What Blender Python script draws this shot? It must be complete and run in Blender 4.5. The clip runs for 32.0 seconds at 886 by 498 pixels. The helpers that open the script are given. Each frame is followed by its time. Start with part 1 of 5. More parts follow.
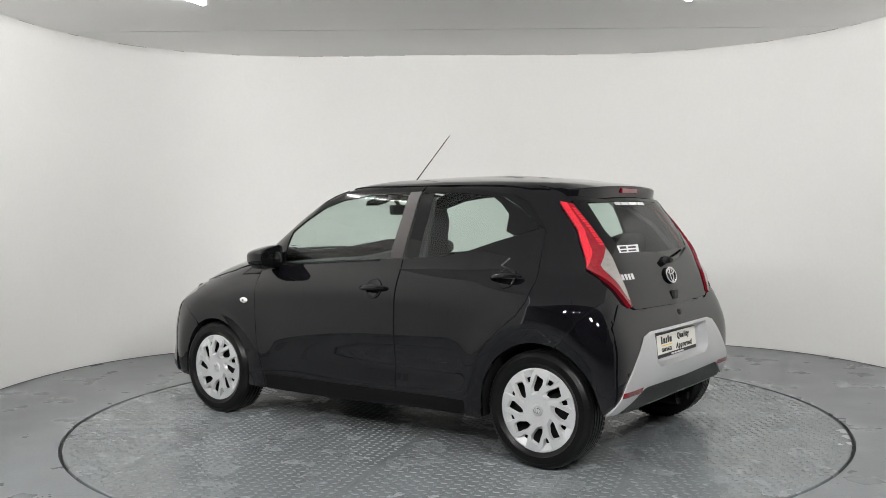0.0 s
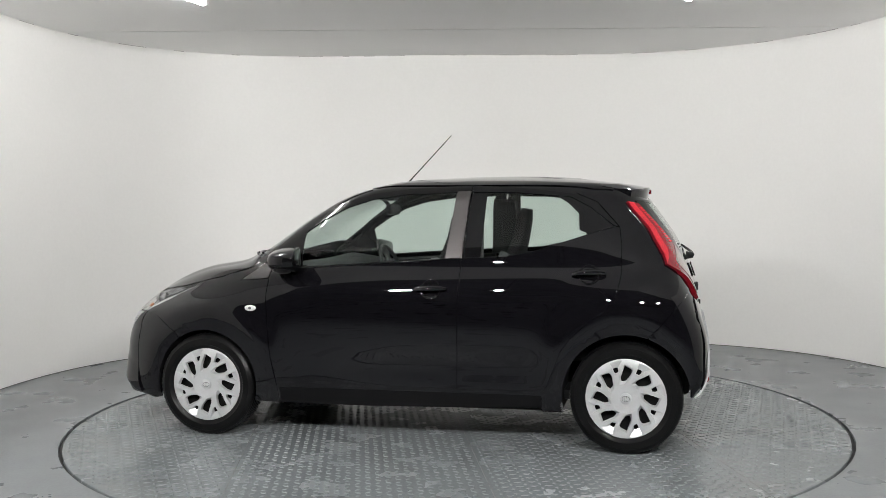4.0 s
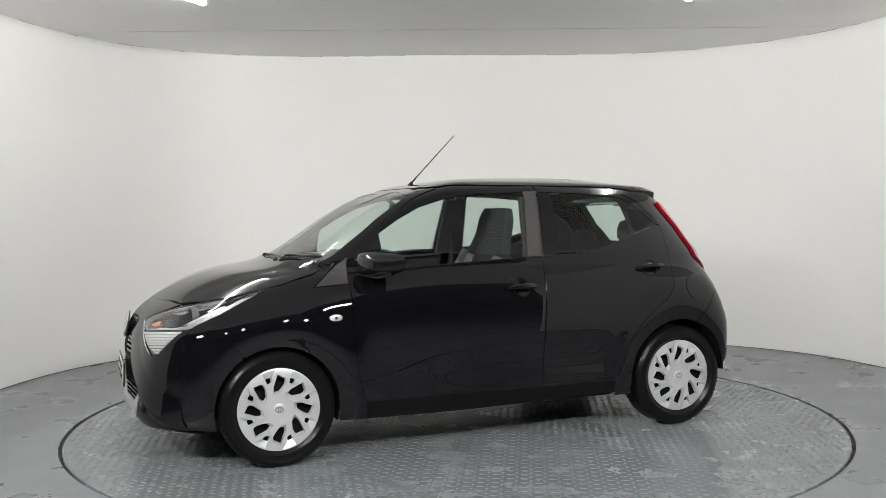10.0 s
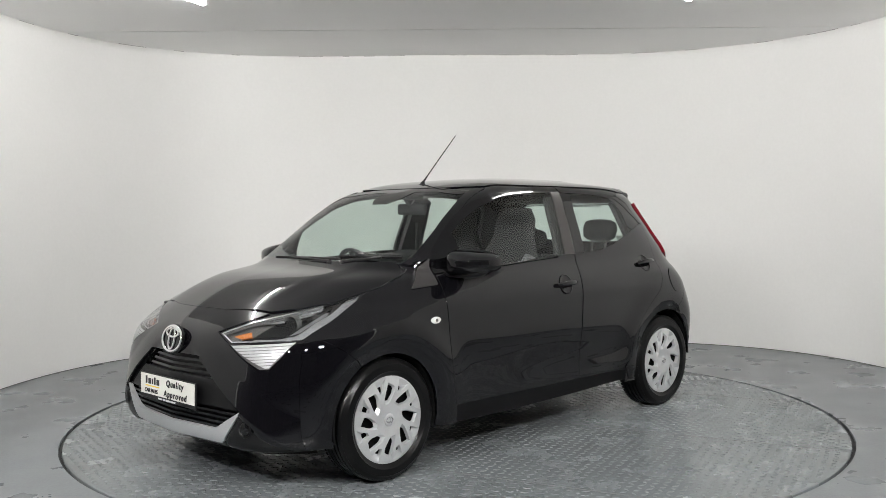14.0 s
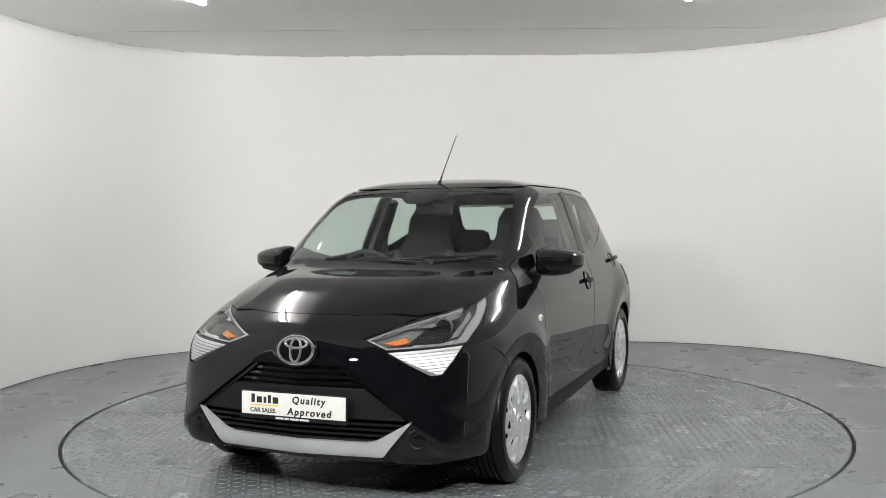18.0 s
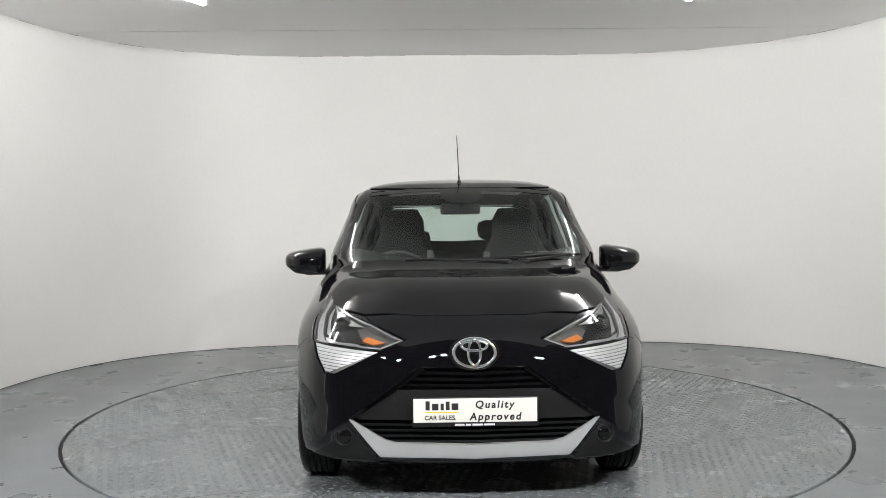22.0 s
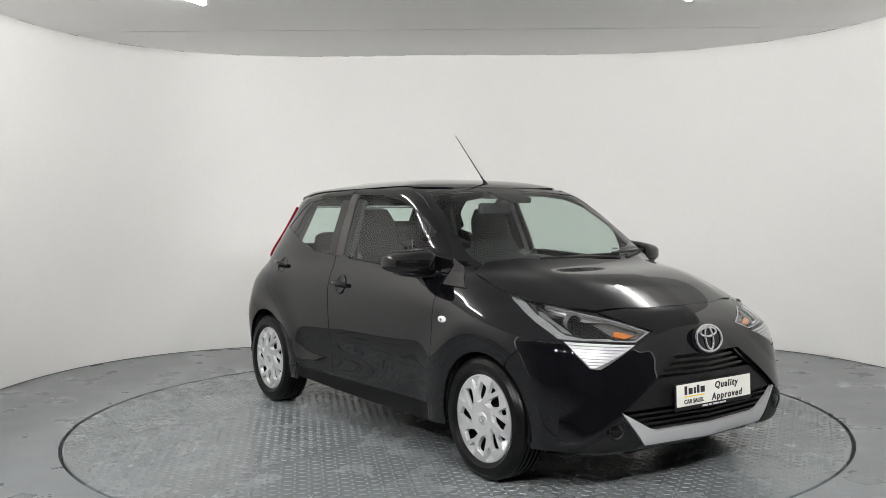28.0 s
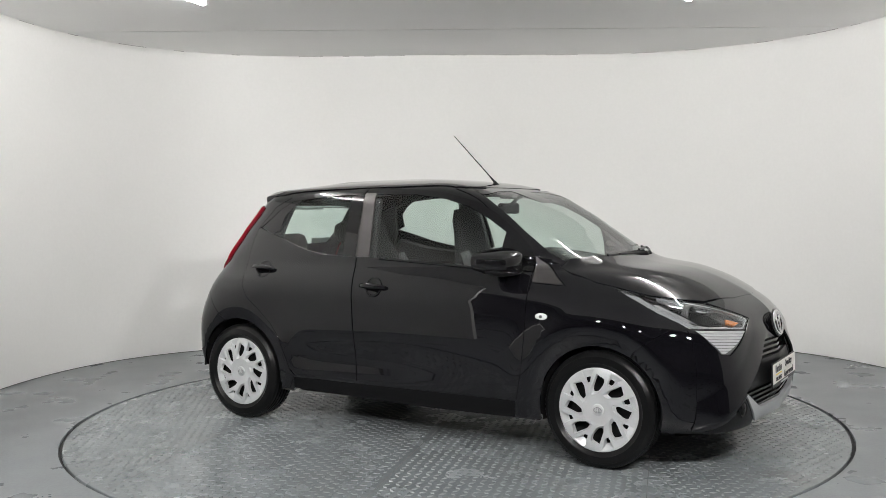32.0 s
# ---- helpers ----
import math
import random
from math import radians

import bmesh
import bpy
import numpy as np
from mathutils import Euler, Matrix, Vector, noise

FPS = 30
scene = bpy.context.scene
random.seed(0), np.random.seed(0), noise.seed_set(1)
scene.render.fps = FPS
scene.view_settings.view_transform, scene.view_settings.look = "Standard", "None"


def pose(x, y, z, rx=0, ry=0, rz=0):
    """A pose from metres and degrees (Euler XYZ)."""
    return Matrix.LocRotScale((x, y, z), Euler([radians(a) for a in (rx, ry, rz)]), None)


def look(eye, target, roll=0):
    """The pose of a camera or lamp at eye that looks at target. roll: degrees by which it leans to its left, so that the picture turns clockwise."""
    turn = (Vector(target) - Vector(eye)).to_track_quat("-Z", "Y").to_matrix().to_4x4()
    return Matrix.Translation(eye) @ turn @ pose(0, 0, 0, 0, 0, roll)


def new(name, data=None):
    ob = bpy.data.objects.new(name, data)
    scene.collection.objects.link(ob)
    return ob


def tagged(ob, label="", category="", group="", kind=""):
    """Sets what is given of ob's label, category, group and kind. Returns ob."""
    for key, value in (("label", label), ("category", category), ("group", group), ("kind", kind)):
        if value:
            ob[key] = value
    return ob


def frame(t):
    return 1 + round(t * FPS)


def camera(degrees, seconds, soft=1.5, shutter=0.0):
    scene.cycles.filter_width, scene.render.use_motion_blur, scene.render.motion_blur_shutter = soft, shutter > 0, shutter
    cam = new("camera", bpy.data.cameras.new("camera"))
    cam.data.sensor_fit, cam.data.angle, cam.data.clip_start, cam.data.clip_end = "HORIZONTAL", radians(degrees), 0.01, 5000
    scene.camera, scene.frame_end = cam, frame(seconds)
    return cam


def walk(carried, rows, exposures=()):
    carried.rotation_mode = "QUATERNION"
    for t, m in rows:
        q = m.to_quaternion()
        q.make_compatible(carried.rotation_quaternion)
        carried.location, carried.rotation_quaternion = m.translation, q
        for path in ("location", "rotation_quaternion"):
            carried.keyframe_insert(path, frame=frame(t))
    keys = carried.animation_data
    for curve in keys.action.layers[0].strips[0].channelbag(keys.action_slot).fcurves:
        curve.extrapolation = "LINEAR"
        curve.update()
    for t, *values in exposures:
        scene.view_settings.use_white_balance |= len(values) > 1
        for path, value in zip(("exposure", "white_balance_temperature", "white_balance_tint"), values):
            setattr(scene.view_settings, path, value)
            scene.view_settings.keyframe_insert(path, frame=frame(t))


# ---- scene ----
# ---------------------------------------------------------------- camera
cam = camera(50.84, 32.0, soft=0.7)
EYE = Vector((0.0, -5.772, 1.248))
AIM = EYE + Vector((math.sin(radians(-0.63)) * math.cos(radians(-2.22)), math.cos(radians(-0.63)) * math.cos(radians(-2.22)), math.sin(radians(-2.22))))
walk(cam, [(0.0, look(EYE, AIM, -0.59)), (32.0, look(EYE, AIM, -0.59))])

# ---------------------------------------------------------------- world and lights
world = bpy.data.worlds.new("world")
scene.world = world
world.use_nodes = True
world.node_tree.nodes["Background"].inputs["Color"].default_value = (0.75, 0.85, 1.0, 1)
world.node_tree.nodes["Background"].inputs["Strength"].default_value = 0.02
scene.view_settings.exposure = 0.0
TUBE_GLOW = 86.0
HALL_GLOW = 1480.0


# ---------------------------------------------------------------- materials
def mat(name, color, rough=0.5, metal=0.0, coat=0.0, grain=0.0, grain_scale=60.0, stain=0.0, stain_scale=2.0, bump=0.0, bump_scale=200.0, rough_var=0.0, spec=0.5):
    m = bpy.data.materials.new(name)
    m.use_nodes = True
    nt = m.node_tree
    b = nt.nodes["Principled BSDF"]
    b.inputs["Base Color"].default_value = (*color, 1)
    b.inputs["Roughness"].default_value = rough
    b.inputs["Metallic"].default_value = metal
    b.inputs["Coat Weight"].default_value = coat
    b.inputs["Coat Roughness"].default_value = 0.03
    b.inputs["Specular IOR Level"].default_value = spec
    tc = nt.nodes.new("ShaderNodeTexCoord")

    def noise_at(scale, detail=4.0):
        n = nt.nodes.new("ShaderNodeTexNoise")
        n.inputs["Scale"].default_value = scale
        n.inputs["Detail"].default_value = detail
        nt.links.new(tc.outputs["Object"], n.inputs["Vector"])
        return n

    last = None
    for amount, scale in ((grain, grain_scale), (stain, stain_scale)):
        if amount > 0:
            n = noise_at(scale)
            ramp = nt.nodes.new("ShaderNodeMapRange")
            ramp.inputs["From Min"].default_value, ramp.inputs["From Max"].default_value = 0.3, 0.7
            ramp.inputs["To Min"].default_value, ramp.inputs["To Max"].default_value = 1 - amount, 1 + amount
            nt.links.new(n.outputs["Fac"], ramp.inputs["Value"])
            mul = nt.nodes.new("ShaderNodeMix")
            mul.data_type, mul.blend_type = "RGBA", "MULTIPLY"
            mul.inputs[0].default_value = 1.0
            if last is None:
                mul.inputs[6].default_value = (*color, 1)
            else:
                nt.links.new(last, mul.inputs[6])
            nt.links.new(ramp.outputs[0], mul.inputs[7])
            last = mul.outputs[2]
    if last is not None:
        nt.links.new(last, b.inputs["Base Color"])
    if rough_var > 0:
        n = noise_at(stain_scale * 1.7)
        ramp = nt.nodes.new("ShaderNodeMapRange")
        ramp.inputs["From Min"].default_value, ramp.inputs["From Max"].default_value = 0.3, 0.7
        ramp.inputs["To Min"].default_value, ramp.inputs["To Max"].default_value = max(0.0, rough - rough_var), min(1.0, rough + rough_var)
        nt.links.new(n.outputs["Fac"], ramp.inputs["Value"])
        nt.links.new(ramp.outputs[0], b.inputs["Roughness"])
    if bump > 0:
        n = noise_at(bump_scale, 3.0)
        bn = nt.nodes.new("ShaderNodeBump")
        bn.inputs["Strength"].default_value = bump
        bn.inputs["Distance"].default_value = 0.002
        nt.links.new(n.outputs["Fac"], bn.inputs["Height"])
        nt.links.new(bn.outputs[0], b.inputs["Normal"])
    return m


def glow(name, color, strength):
    m = bpy.data.materials.new(name)
    m.use_nodes = True
    b = m.node_tree.nodes["Principled BSDF"]
    b.inputs["Base Color"].default_value = (0.8, 0.8, 0.8, 1)
    b.inputs["Emission Color"].default_value = (*color, 1)
    b.inputs["Emission Strength"].default_value = strength
    return m


def glass(name, tint, rough=0.0):
    """Thin glazing: clear, with a mirror sheen that grows towards grazing sight."""
    m = bpy.data.materials.new(name)
    m.use_nodes = True
    nt = m.node_tree
    nt.nodes.remove(nt.nodes["Principled BSDF"])
    tr = nt.nodes.new("ShaderNodeBsdfTransparent")
    tr.inputs["Color"].default_value = (*tint, 1)
    gl = nt.nodes.new("ShaderNodeBsdfGlossy")
    gl.inputs["Roughness"].default_value = rough
    lw = nt.nodes.new("ShaderNodeLayerWeight")
    lw.inputs["Blend"].default_value = 0.5
    pw = nt.nodes.new("ShaderNodeMath")
    pw.operation = "POWER"
    pw.inputs[1].default_value = 5.0
    nt.links.new(lw.outputs["Facing"], pw.inputs[0])
    ml = nt.nodes.new("ShaderNodeMath")
    ml.operation = "MULTIPLY_ADD"
    ml.inputs[1].default_value, ml.inputs[2].default_value = 0.90, 0.065
    nt.links.new(pw.outputs[0], ml.inputs[0])
    mx = nt.nodes.new("ShaderNodeMixShader")
    nt.links.new(ml.outputs[0], mx.inputs[0])
    nt.links.new(tr.outputs[0], mx.inputs[1])
    nt.links.new(gl.outputs[0], mx.inputs[2])
    nt.links.new(mx.outputs[0], nt.nodes["Material Output"].inputs["Surface"])
    return m


PAINT = mat("black_paint", (0.0036, 0.0034, 0.0045), 0.015, 0.0, 0.0, grain=0.25, grain_scale=900, spec=0.60)
PLASTIC = mat("black_plastic", (0.0085, 0.0085, 0.009), 0.38, grain=0.15, grain_scale=300, bump=0.12, bump_scale=700, spec=0.35)
GLOSS = mat("gloss_black", (0.004, 0.004, 0.0045), 0.02, grain=0.1)
BRIGHT = mat("bright_reflector", (0.70, 0.71, 0.72), 0.18, 0.85, grain=0.06)
# body paint dulled on the sill, for the dark floor shadow it should mirror
SILLMAT = mat("shade_dulled_sill_paint", (0.0045, 0.0045, 0.005), 0.40, grain=0.15, grain_scale=400, spec=0.12)
TRIM = mat("dark_grey_trim", (0.040, 0.038, 0.038), 0.36, grain=0.1, grain_scale=500, bump=0.05, bump_scale=900, spec=0.15)
PILLAR = mat("grey_pillar_film", (0.075, 0.070, 0.070), 0.42, 0.6, grain=0.12, grain_scale=500, bump=0.05, bump_scale=900)
LAMPGREY = mat("grey_lamp_housing", (0.22, 0.215, 0.21), 0.20, 0.7, grain=0.1, grain_scale=200)
SILVER = mat("silver_paint", (0.55, 0.56, 0.57), 0.30, 0.45, 0.5, grain=0.05, grain_scale=900)
RIMMAT = mat("silver_wheel_cover", (0.60, 0.61, 0.62), 0.28, 0.45, 0.2, grain=0.05, grain_scale=500, stain=0.05, stain_scale=14)
RIBMAT = mat("ribbed_silver", (0.50, 0.51, 0.52), 0.38, 0.3, grain=0.06)
CLEARLENS = mat("clear_lamp_lens", (0.42, 0.39, 0.37), 0.16, 0.6, 1.0, grain=0.12, grain_scale=60)
CHROME = mat("chrome", (0.85, 0.85, 0.86), 0.08, 1.0)
RUBBER = mat("tyre_rubber", (0.0040, 0.0040, 0.0042), 0.28, grain=0.2, grain_scale=120, stain=0.15, stain_scale=9, bump=0.12, bump_scale=300, spec=0.22)
UNDER = mat("underbody", (0.006, 0.006, 0.006), 0.8, grain=0.3, grain_scale=20, spec=0.2)
CABIN = mat("dark_trim", (0.03, 0.03, 0.032), 0.6, grain=0.15, grain_scale=200, bump=0.2, bump_scale=600)
FABRIC = mat("dark_grey_fabric", (0.015, 0.015, 0.016), 0.9, grain=0.12, grain_scale=300, bump=0.2, bump_scale=500)
FABRIC2 = mat("light_grey_fabric", (0.12, 0.12, 0.122), 0.9, grain=0.1, grain_scale=300, bump=0.2, bump_scale=500)
HEADLINER = mat("headliner", (0.32, 0.31, 0.30), 0.95, grain=0.06, grain_scale=300)
GLASS = glass("clear_green_glass", (0.80, 0.88, 0.845))
PRIVACY = glass("clear_tailgate_glass", (0.76, 0.86, 0.82))
LENS = glass("clear_lens", (0.93, 0.94, 0.95))
REDLENS = mat("red_lens", (0.20, 0.005, 0.012), 0.06, 0.0, 1.0, grain=0.35, grain_scale=120)
RED_GUIDE = mat("red_guide", (0.55, 0.016, 0.030), 0.15, 0, 1.0, grain=0.4, grain_scale=160)
AMBER = mat("amber_lens", (0.48, 0.15, 0.03), 0.15, 0, 0.8, grain=0.1, grain_scale=200)
WHITE_PLATE = mat("white_plate", (0.78, 0.77, 0.72), 0.35, grain=0.02, grain_scale=150)
INK = mat("black_ink", (0.012, 0.012, 0.014), 0.5)
YELLOW = mat("yellow_ink", (0.85, 0.62, 0.02), 0.5)
PALE = mat("pale_print", (0.7, 0.7, 0.7), 0.6)
WALLMAT = mat("white_wall_paint", (0.80, 0.795, 0.78), 0.62, grain=0.012, grain_scale=40, stain=0.02, stain_scale=0.7, bump=0.05, bump_scale=60)
CEILMAT = mat("white_ceiling_paint", (0.86, 0.855, 0.845), 0.6, grain=0.012, grain_scale=60, stain=0.03, stain_scale=0.6)


def floor_mat(name, color, rough, brown, speck):
    """Painted floor: fine grain, broad wear, brownish dirt in patches, dark and pale specks."""
    m = mat(name, color, rough, grain=0.10, grain_scale=55, stain=0.09, stain_scale=2.0, bump=0.2, bump_scale=100, rough_var=0.05)
    nt = m.node_tree
    b = nt.nodes["Principled BSDF"]
    tc = next(n for n in nt.nodes if n.type == "TEX_COORD")
    last = b.inputs["Base Color"].links[0].from_socket

    def mask(scale, lo, hi, detail=6.0, stretch=1.0):
        mp = nt.nodes.new("ShaderNodeMapping")
        mp.inputs["Scale"].default_value = (1.0, stretch, 1.0)
        nt.links.new(tc.outputs["Object"], mp.inputs["Vector"])
        n = nt.nodes.new("ShaderNodeTexNoise")
        n.inputs["Scale"].default_value, n.inputs["Detail"].default_value, n.inputs["Roughness"].default_value = scale, detail, 0.65
        nt.links.new(mp.outputs[0], n.inputs["Vector"])
        r = nt.nodes.new("ShaderNodeMapRange")
        r.inputs["From Min"].default_value, r.inputs["From Max"].default_value = lo, hi
        nt.links.new(n.outputs["Fac"], r.inputs["Value"])
        return r.outputs[0]

    for fac, col, amount in ((mask(1.3, 0.52, 0.72), (0.13, 0.115, 0.09), brown), (mask(4.5, 0.60, 0.70, 8.0, 2.5), (0.06, 0.058, 0.055), brown * 0.9), (mask(38.0, 0.715, 0.74, 2.0), (0.03, 0.03, 0.03), speck), (mask(31.0, 0.745, 0.765, 2.0), (0.55, 0.56, 0.56), speck)):
        k = nt.nodes.new("ShaderNodeMath")
        k.operation = "MULTIPLY"
        k.inputs[1].default_value = amount
        nt.links.new(fac, k.inputs[0])
        mx = nt.nodes.new("ShaderNodeMix")
        mx.data_type = "RGBA"
        nt.links.new(k.outputs[0], mx.inputs[0])
        nt.links.new(last, mx.inputs[6])
        mx.inputs[7].default_value = (*col, 1)
        last = mx.outputs[2]
    nt.links.new(last, b.inputs["Base Color"])
    return m


FLOORMAT = floor_mat("grey_floor_paint", (0.172, 0.188, 0.198), 0.30, 0.10, 0.3)
TREADMAT = floor_mat("grey_tread_plate", (0.167, 0.184, 0.192), 0.26, 0.27, 0.1)
LOZENGE = floor_mat("pale_tread_lozenges", (0.200, 0.216, 0.224), 0.23, 0.12, 0.0)
PITMAT = mat("dark_pit", (0.01, 0.01, 0.01), 0.9)
JOINT_SHADEMAT = mat("dark_joint_and_gap_shade", (0.10, 0.10, 0.10), 0.8, grain=0.3, grain_scale=30)
CRACKMAT = mat("grey_crack", (0.34, 0.33, 0.32), 0.8, grain=0.3, grain_scale=30)
HALLMAT = mat("grey_hall_paint", (0.25, 0.25, 0.26), 0.8, grain=0.1, stain=0.2)
STEEL = mat("dark_steel", (0.12, 0.12, 0.12), 0.45, 0.7, grain=0.1)
TUBE = glow("lit_tube", (1.0, 0.985, 0.965), TUBE_GLOW)
HALL_TUBE = glow("lit_hall_lamp", (1.0, 0.985, 0.965), HALL_GLOW)


# ---------------------------------------------------------------- mesh helpers
def mesh_ob(name, bm, material, smooth=False):
    me = bpy.data.meshes.new(name)
    bm.to_mesh(me)
    bm.free()
    for mm in (material if isinstance(material, (list, tuple)) else [material]):
        me.materials.append(mm)
    if smooth:
        me.polygons.foreach_set("use_smooth", [True] * len(me.polygons))
    return new(name, me)


def part(name, bm, material, parent, label="", smooth=True):
    ob = mesh_ob(name, bm, material, smooth)
    ob.parent = parent
    if label:
        tagged(ob, label)
    return ob


def thing(name, label, category, group="", kind=""):
    return tagged(new(name), label, category, group, kind)


def box(bm, x0, x1, y0, y1, z0, z1, bev=0.0, seg=2):
    made = bmesh.ops.create_cube(bm, size=1.0)["verts"]
    for v in made:
        v.co = Vector(((x0 + x1) / 2 + v.co.x * (x1 - x0), (y0 + y1) / 2 + v.co.y * (y1 - y0), (z0 + z1) / 2 + v.co.z * (z1 - z0)))
    if bev > 0:
        edges = {e for v in made for e in v.link_edges}
        bmesh.ops.bevel(bm, geom=list(edges), offset=bev, segments=seg, affect="EDGES", profile=0.5)
    return made


def tube(bm, pts, r, n=10, caps=True, r_end=None):
    """A round rod along pts."""
    pts = [Vector(q) for q in pts]
    rings = []
    up = Vector((0.13, 0.31, 0.94))
    for i, q in enumerate(pts):
        d = (pts[min(i + 1, len(pts) - 1)] - pts[max(i - 1, 0)]).normalized()
        a = d.cross(up)
        if a.length < 1e-3:
            a = d.cross(Vector((1, 0, 0)))
        a.normalize()
        b = d.cross(a)
        rr = r if r_end is None else r + (r_end - r) * i / (len(pts) - 1)
        rings.append([bm.verts.new(q + a * rr * math.cos(2 * math.pi * k / n) + b * rr * math.sin(2 * math.pi * k / n)) for k in range(n)])
    for r0, r1 in zip(rings, rings[1:]):
        for k in range(n):
            bm.faces.new((r0[k], r0[(k + 1) % n], r1[(k + 1) % n], r1[k]))
    if caps:
        bm.faces.new(rings[0])
        bm.faces.new(rings[-1][::-1])


def lathe(bm, prof, n=48, axis="Y", centre=(0, 0, 0), closed=False):
    """Turns a profile of (radius, along) about an axis."""
    c = Vector(centre)
    rings = []
    for r, h in prof:
        ring = []
        for k in range(n):
            a = 2 * math.pi * k / n
            if axis == "Y":
                q = Vector((r * math.cos(a), h, r * math.sin(a)))
            elif axis == "X":
                q = Vector((h, r * math.cos(a), r * math.sin(a)))
            else:
                q = Vector((r * math.cos(a), r * math.sin(a), h))
            ring.append(bm.verts.new(c + q))
        rings.append(ring)
    pairs = list(zip(rings, rings[1:]))
    if closed:
        pairs.append((rings[-1], rings[0]))
    for r0, r1 in pairs:
        for k in range(n):
            bm.faces.new((r0[k], r0[(k + 1) % n], r1[(k + 1) % n], r1[k]))
    return rings
# ---------------------------------------------------------------- the room
CEIL = 2.73
TABLE_R = 2.272


def wall_r(phi):
    """The curved wall's distance from the table's axis; phi from the back towards +x."""
    p = max(-radians(80), min(radians(80), phi))
    return 3.523 - 0.088 * math.cos(p) + 0.088 * math.sin(p) - 0.132 * math.cos(2 * p) - 0.242 * math.cos(4 * p)


def wall_xy(phi, out=0.0):
    r = wall_r(phi) + out
    return r * math.sin(phi), r * math.cos(phi)


def build_room():
    # curved wall, a C with its opening towards the camera
    n = 120
    lim = radians(134)
    bm = bmesh.new()
    cols = []
    for i in range(n + 1):
        phi = -lim + 2 * lim * i / n
        x0, y0 = wall_xy(phi)
        x1, y1 = wall_xy(phi, 0.10)
        cols.append([bm.verts.new((x0, y0, -0.02)), bm.verts.new((x0, y0, CEIL + 0.03)), bm.verts.new((x1, y1, CEIL + 0.03)), bm.verts.new((x1, y1, -0.02))])
    for a, b in zip(cols, cols[1:]):
        for k in range(4):
            bm.faces.new((a[k], a[(k + 1) % 4], b[(k + 1) % 4], b[k]))
    bm.faces.new(cols[0])
    bm.faces.new(cols[-1][::-1])
    bmesh.ops.recalc_face_normals(bm, faces=bm.faces)
    wall = mesh_ob("wall_curved", bm, WALLMAT, True)
    wall.data.set_sharp_from_angle(angle=radians(40))
    tagged(wall, "smooth white painted curved studio wall with faint scuffs", "wall", kind="structure")

    # dark strip as the wall foot's shadow gap; chips in the joint under the ceiling
    def joint(name, a0, a1, z0, z1, label, m_joint=None):
        bm = bmesh.new()
        m = max(2, int((a1 - a0) / 1.0))
        rows = []
        for i in range(m + 1):
            phi = radians(a0 + (a1 - a0) * i / m)
            rows.append([bm.verts.new((*wall_xy(phi, o), z)) for o, z in ((-0.004, z0), (-0.004, z1), (0.004, z1), (0.004, z0))])
        for a, b in zip(rows, rows[1:]):
            for k in range(4):
                bm.faces.new((a[k], a[(k + 1) % 4], b[(k + 1) % 4], b[k]))
        bm.faces.new(rows[0])
        bm.faces.new(rows[-1][::-1])
        bmesh.ops.recalc_face_normals(bm, faces=bm.faces)
        return tagged(mesh_ob(name, bm, m_joint or JOINT_SHADEMAT), label, "trim", kind="structure")
    joint("foot_gap_shade", -133, 133, 0.0005, 0.006, "thin dark strip standing in for the shadow gap at the wall's foot")
    rnd = random.Random(11)
    a = -80.0
    while a < 80:
        w = rnd.uniform(1.0, 5.0)
        joint("trim", a, a + w, CEIL - rnd.uniform(0.0008, 0.0022), CEIL + 0.0025, "thin grey crack under the ceiling edge", CRACKMAT)
        a += w + rnd.uniform(2.0, 9.0)

    # ceiling boards that meet at a thin seam
    def ceiling_slab(name, y0l, y0r, y1l, y1r, z, label):
        bm = bmesh.new()
        low = [bm.verts.new(q) for q in ((-4.6, y0l, z), (4.6, y0r, z), (4.6, y1r, z), (-4.6, y1l, z))]
        top = [bm.verts.new(v.co + Vector((0, 0, 0.06))) for v in low]
        bm.faces.new(low[::-1])
        bm.faces.new(top)
        for k in range(4):
            bm.faces.new((low[k], low[(k + 1) % 4], top[(k + 1) % 4], top[k]))
        return tagged(mesh_ob(name, bm, CEILMAT), label, "ceiling", kind="structure")
    ceiling_slab("ceiling", -3.0, -3.0, 1.695, 1.953, CEIL, "flat white painted ceiling board")
    ceiling_slab("ceiling_edge", 1.722, 1.980, 4.6, 4.6, CEIL + 0.002, "white ceiling board strip along the back wall")
    # dark board added above the seam, so the gap looks shaded
    bm = bmesh.new()
    box(bm, -4.6, 4.6, 1.5, 2.1, CEIL + 0.062, CEIL + 0.08)
    tagged(mesh_ob("seam_shade_board", bm, JOINT_SHADEMAT), "added dark board standing in for the shade inside the ceiling seam", "ceiling", kind="structure")

    # floor with the round pit of the turntable
    bm = bmesh.new()
    seg = 128
    inner, lip, outer = [], [], []
    for k in range(seg):
        a = 2 * math.pi * k / seg
        c, s = math.cos(a), math.sin(a)
        q = 14.0 / max(abs(c), abs(s))
        inner.append(bm.verts.new(((TABLE_R + 0.018) * c, (TABLE_R + 0.018) * s, 0)))
        lip.append(bm.verts.new(((TABLE_R + 0.018) * c, (TABLE_R + 0.018) * s, -0.12)))
        outer.append(bm.verts.new((q * c, q * s, 0)))
    for k in range(seg):
        j = (k + 1) % seg
        bm.faces.new((inner[k], outer[k], outer[j], inner[j]))
        bm.faces.new((lip[k], inner[k], inner[j], lip[j]))
    bmesh.ops.recalc_face_normals(bm, faces=bm.faces)
    tagged(mesh_ob("floor", bm, FLOORMAT), "scuffed blue-grey painted concrete floor", "floor", kind="structure")
    bm = bmesh.new()
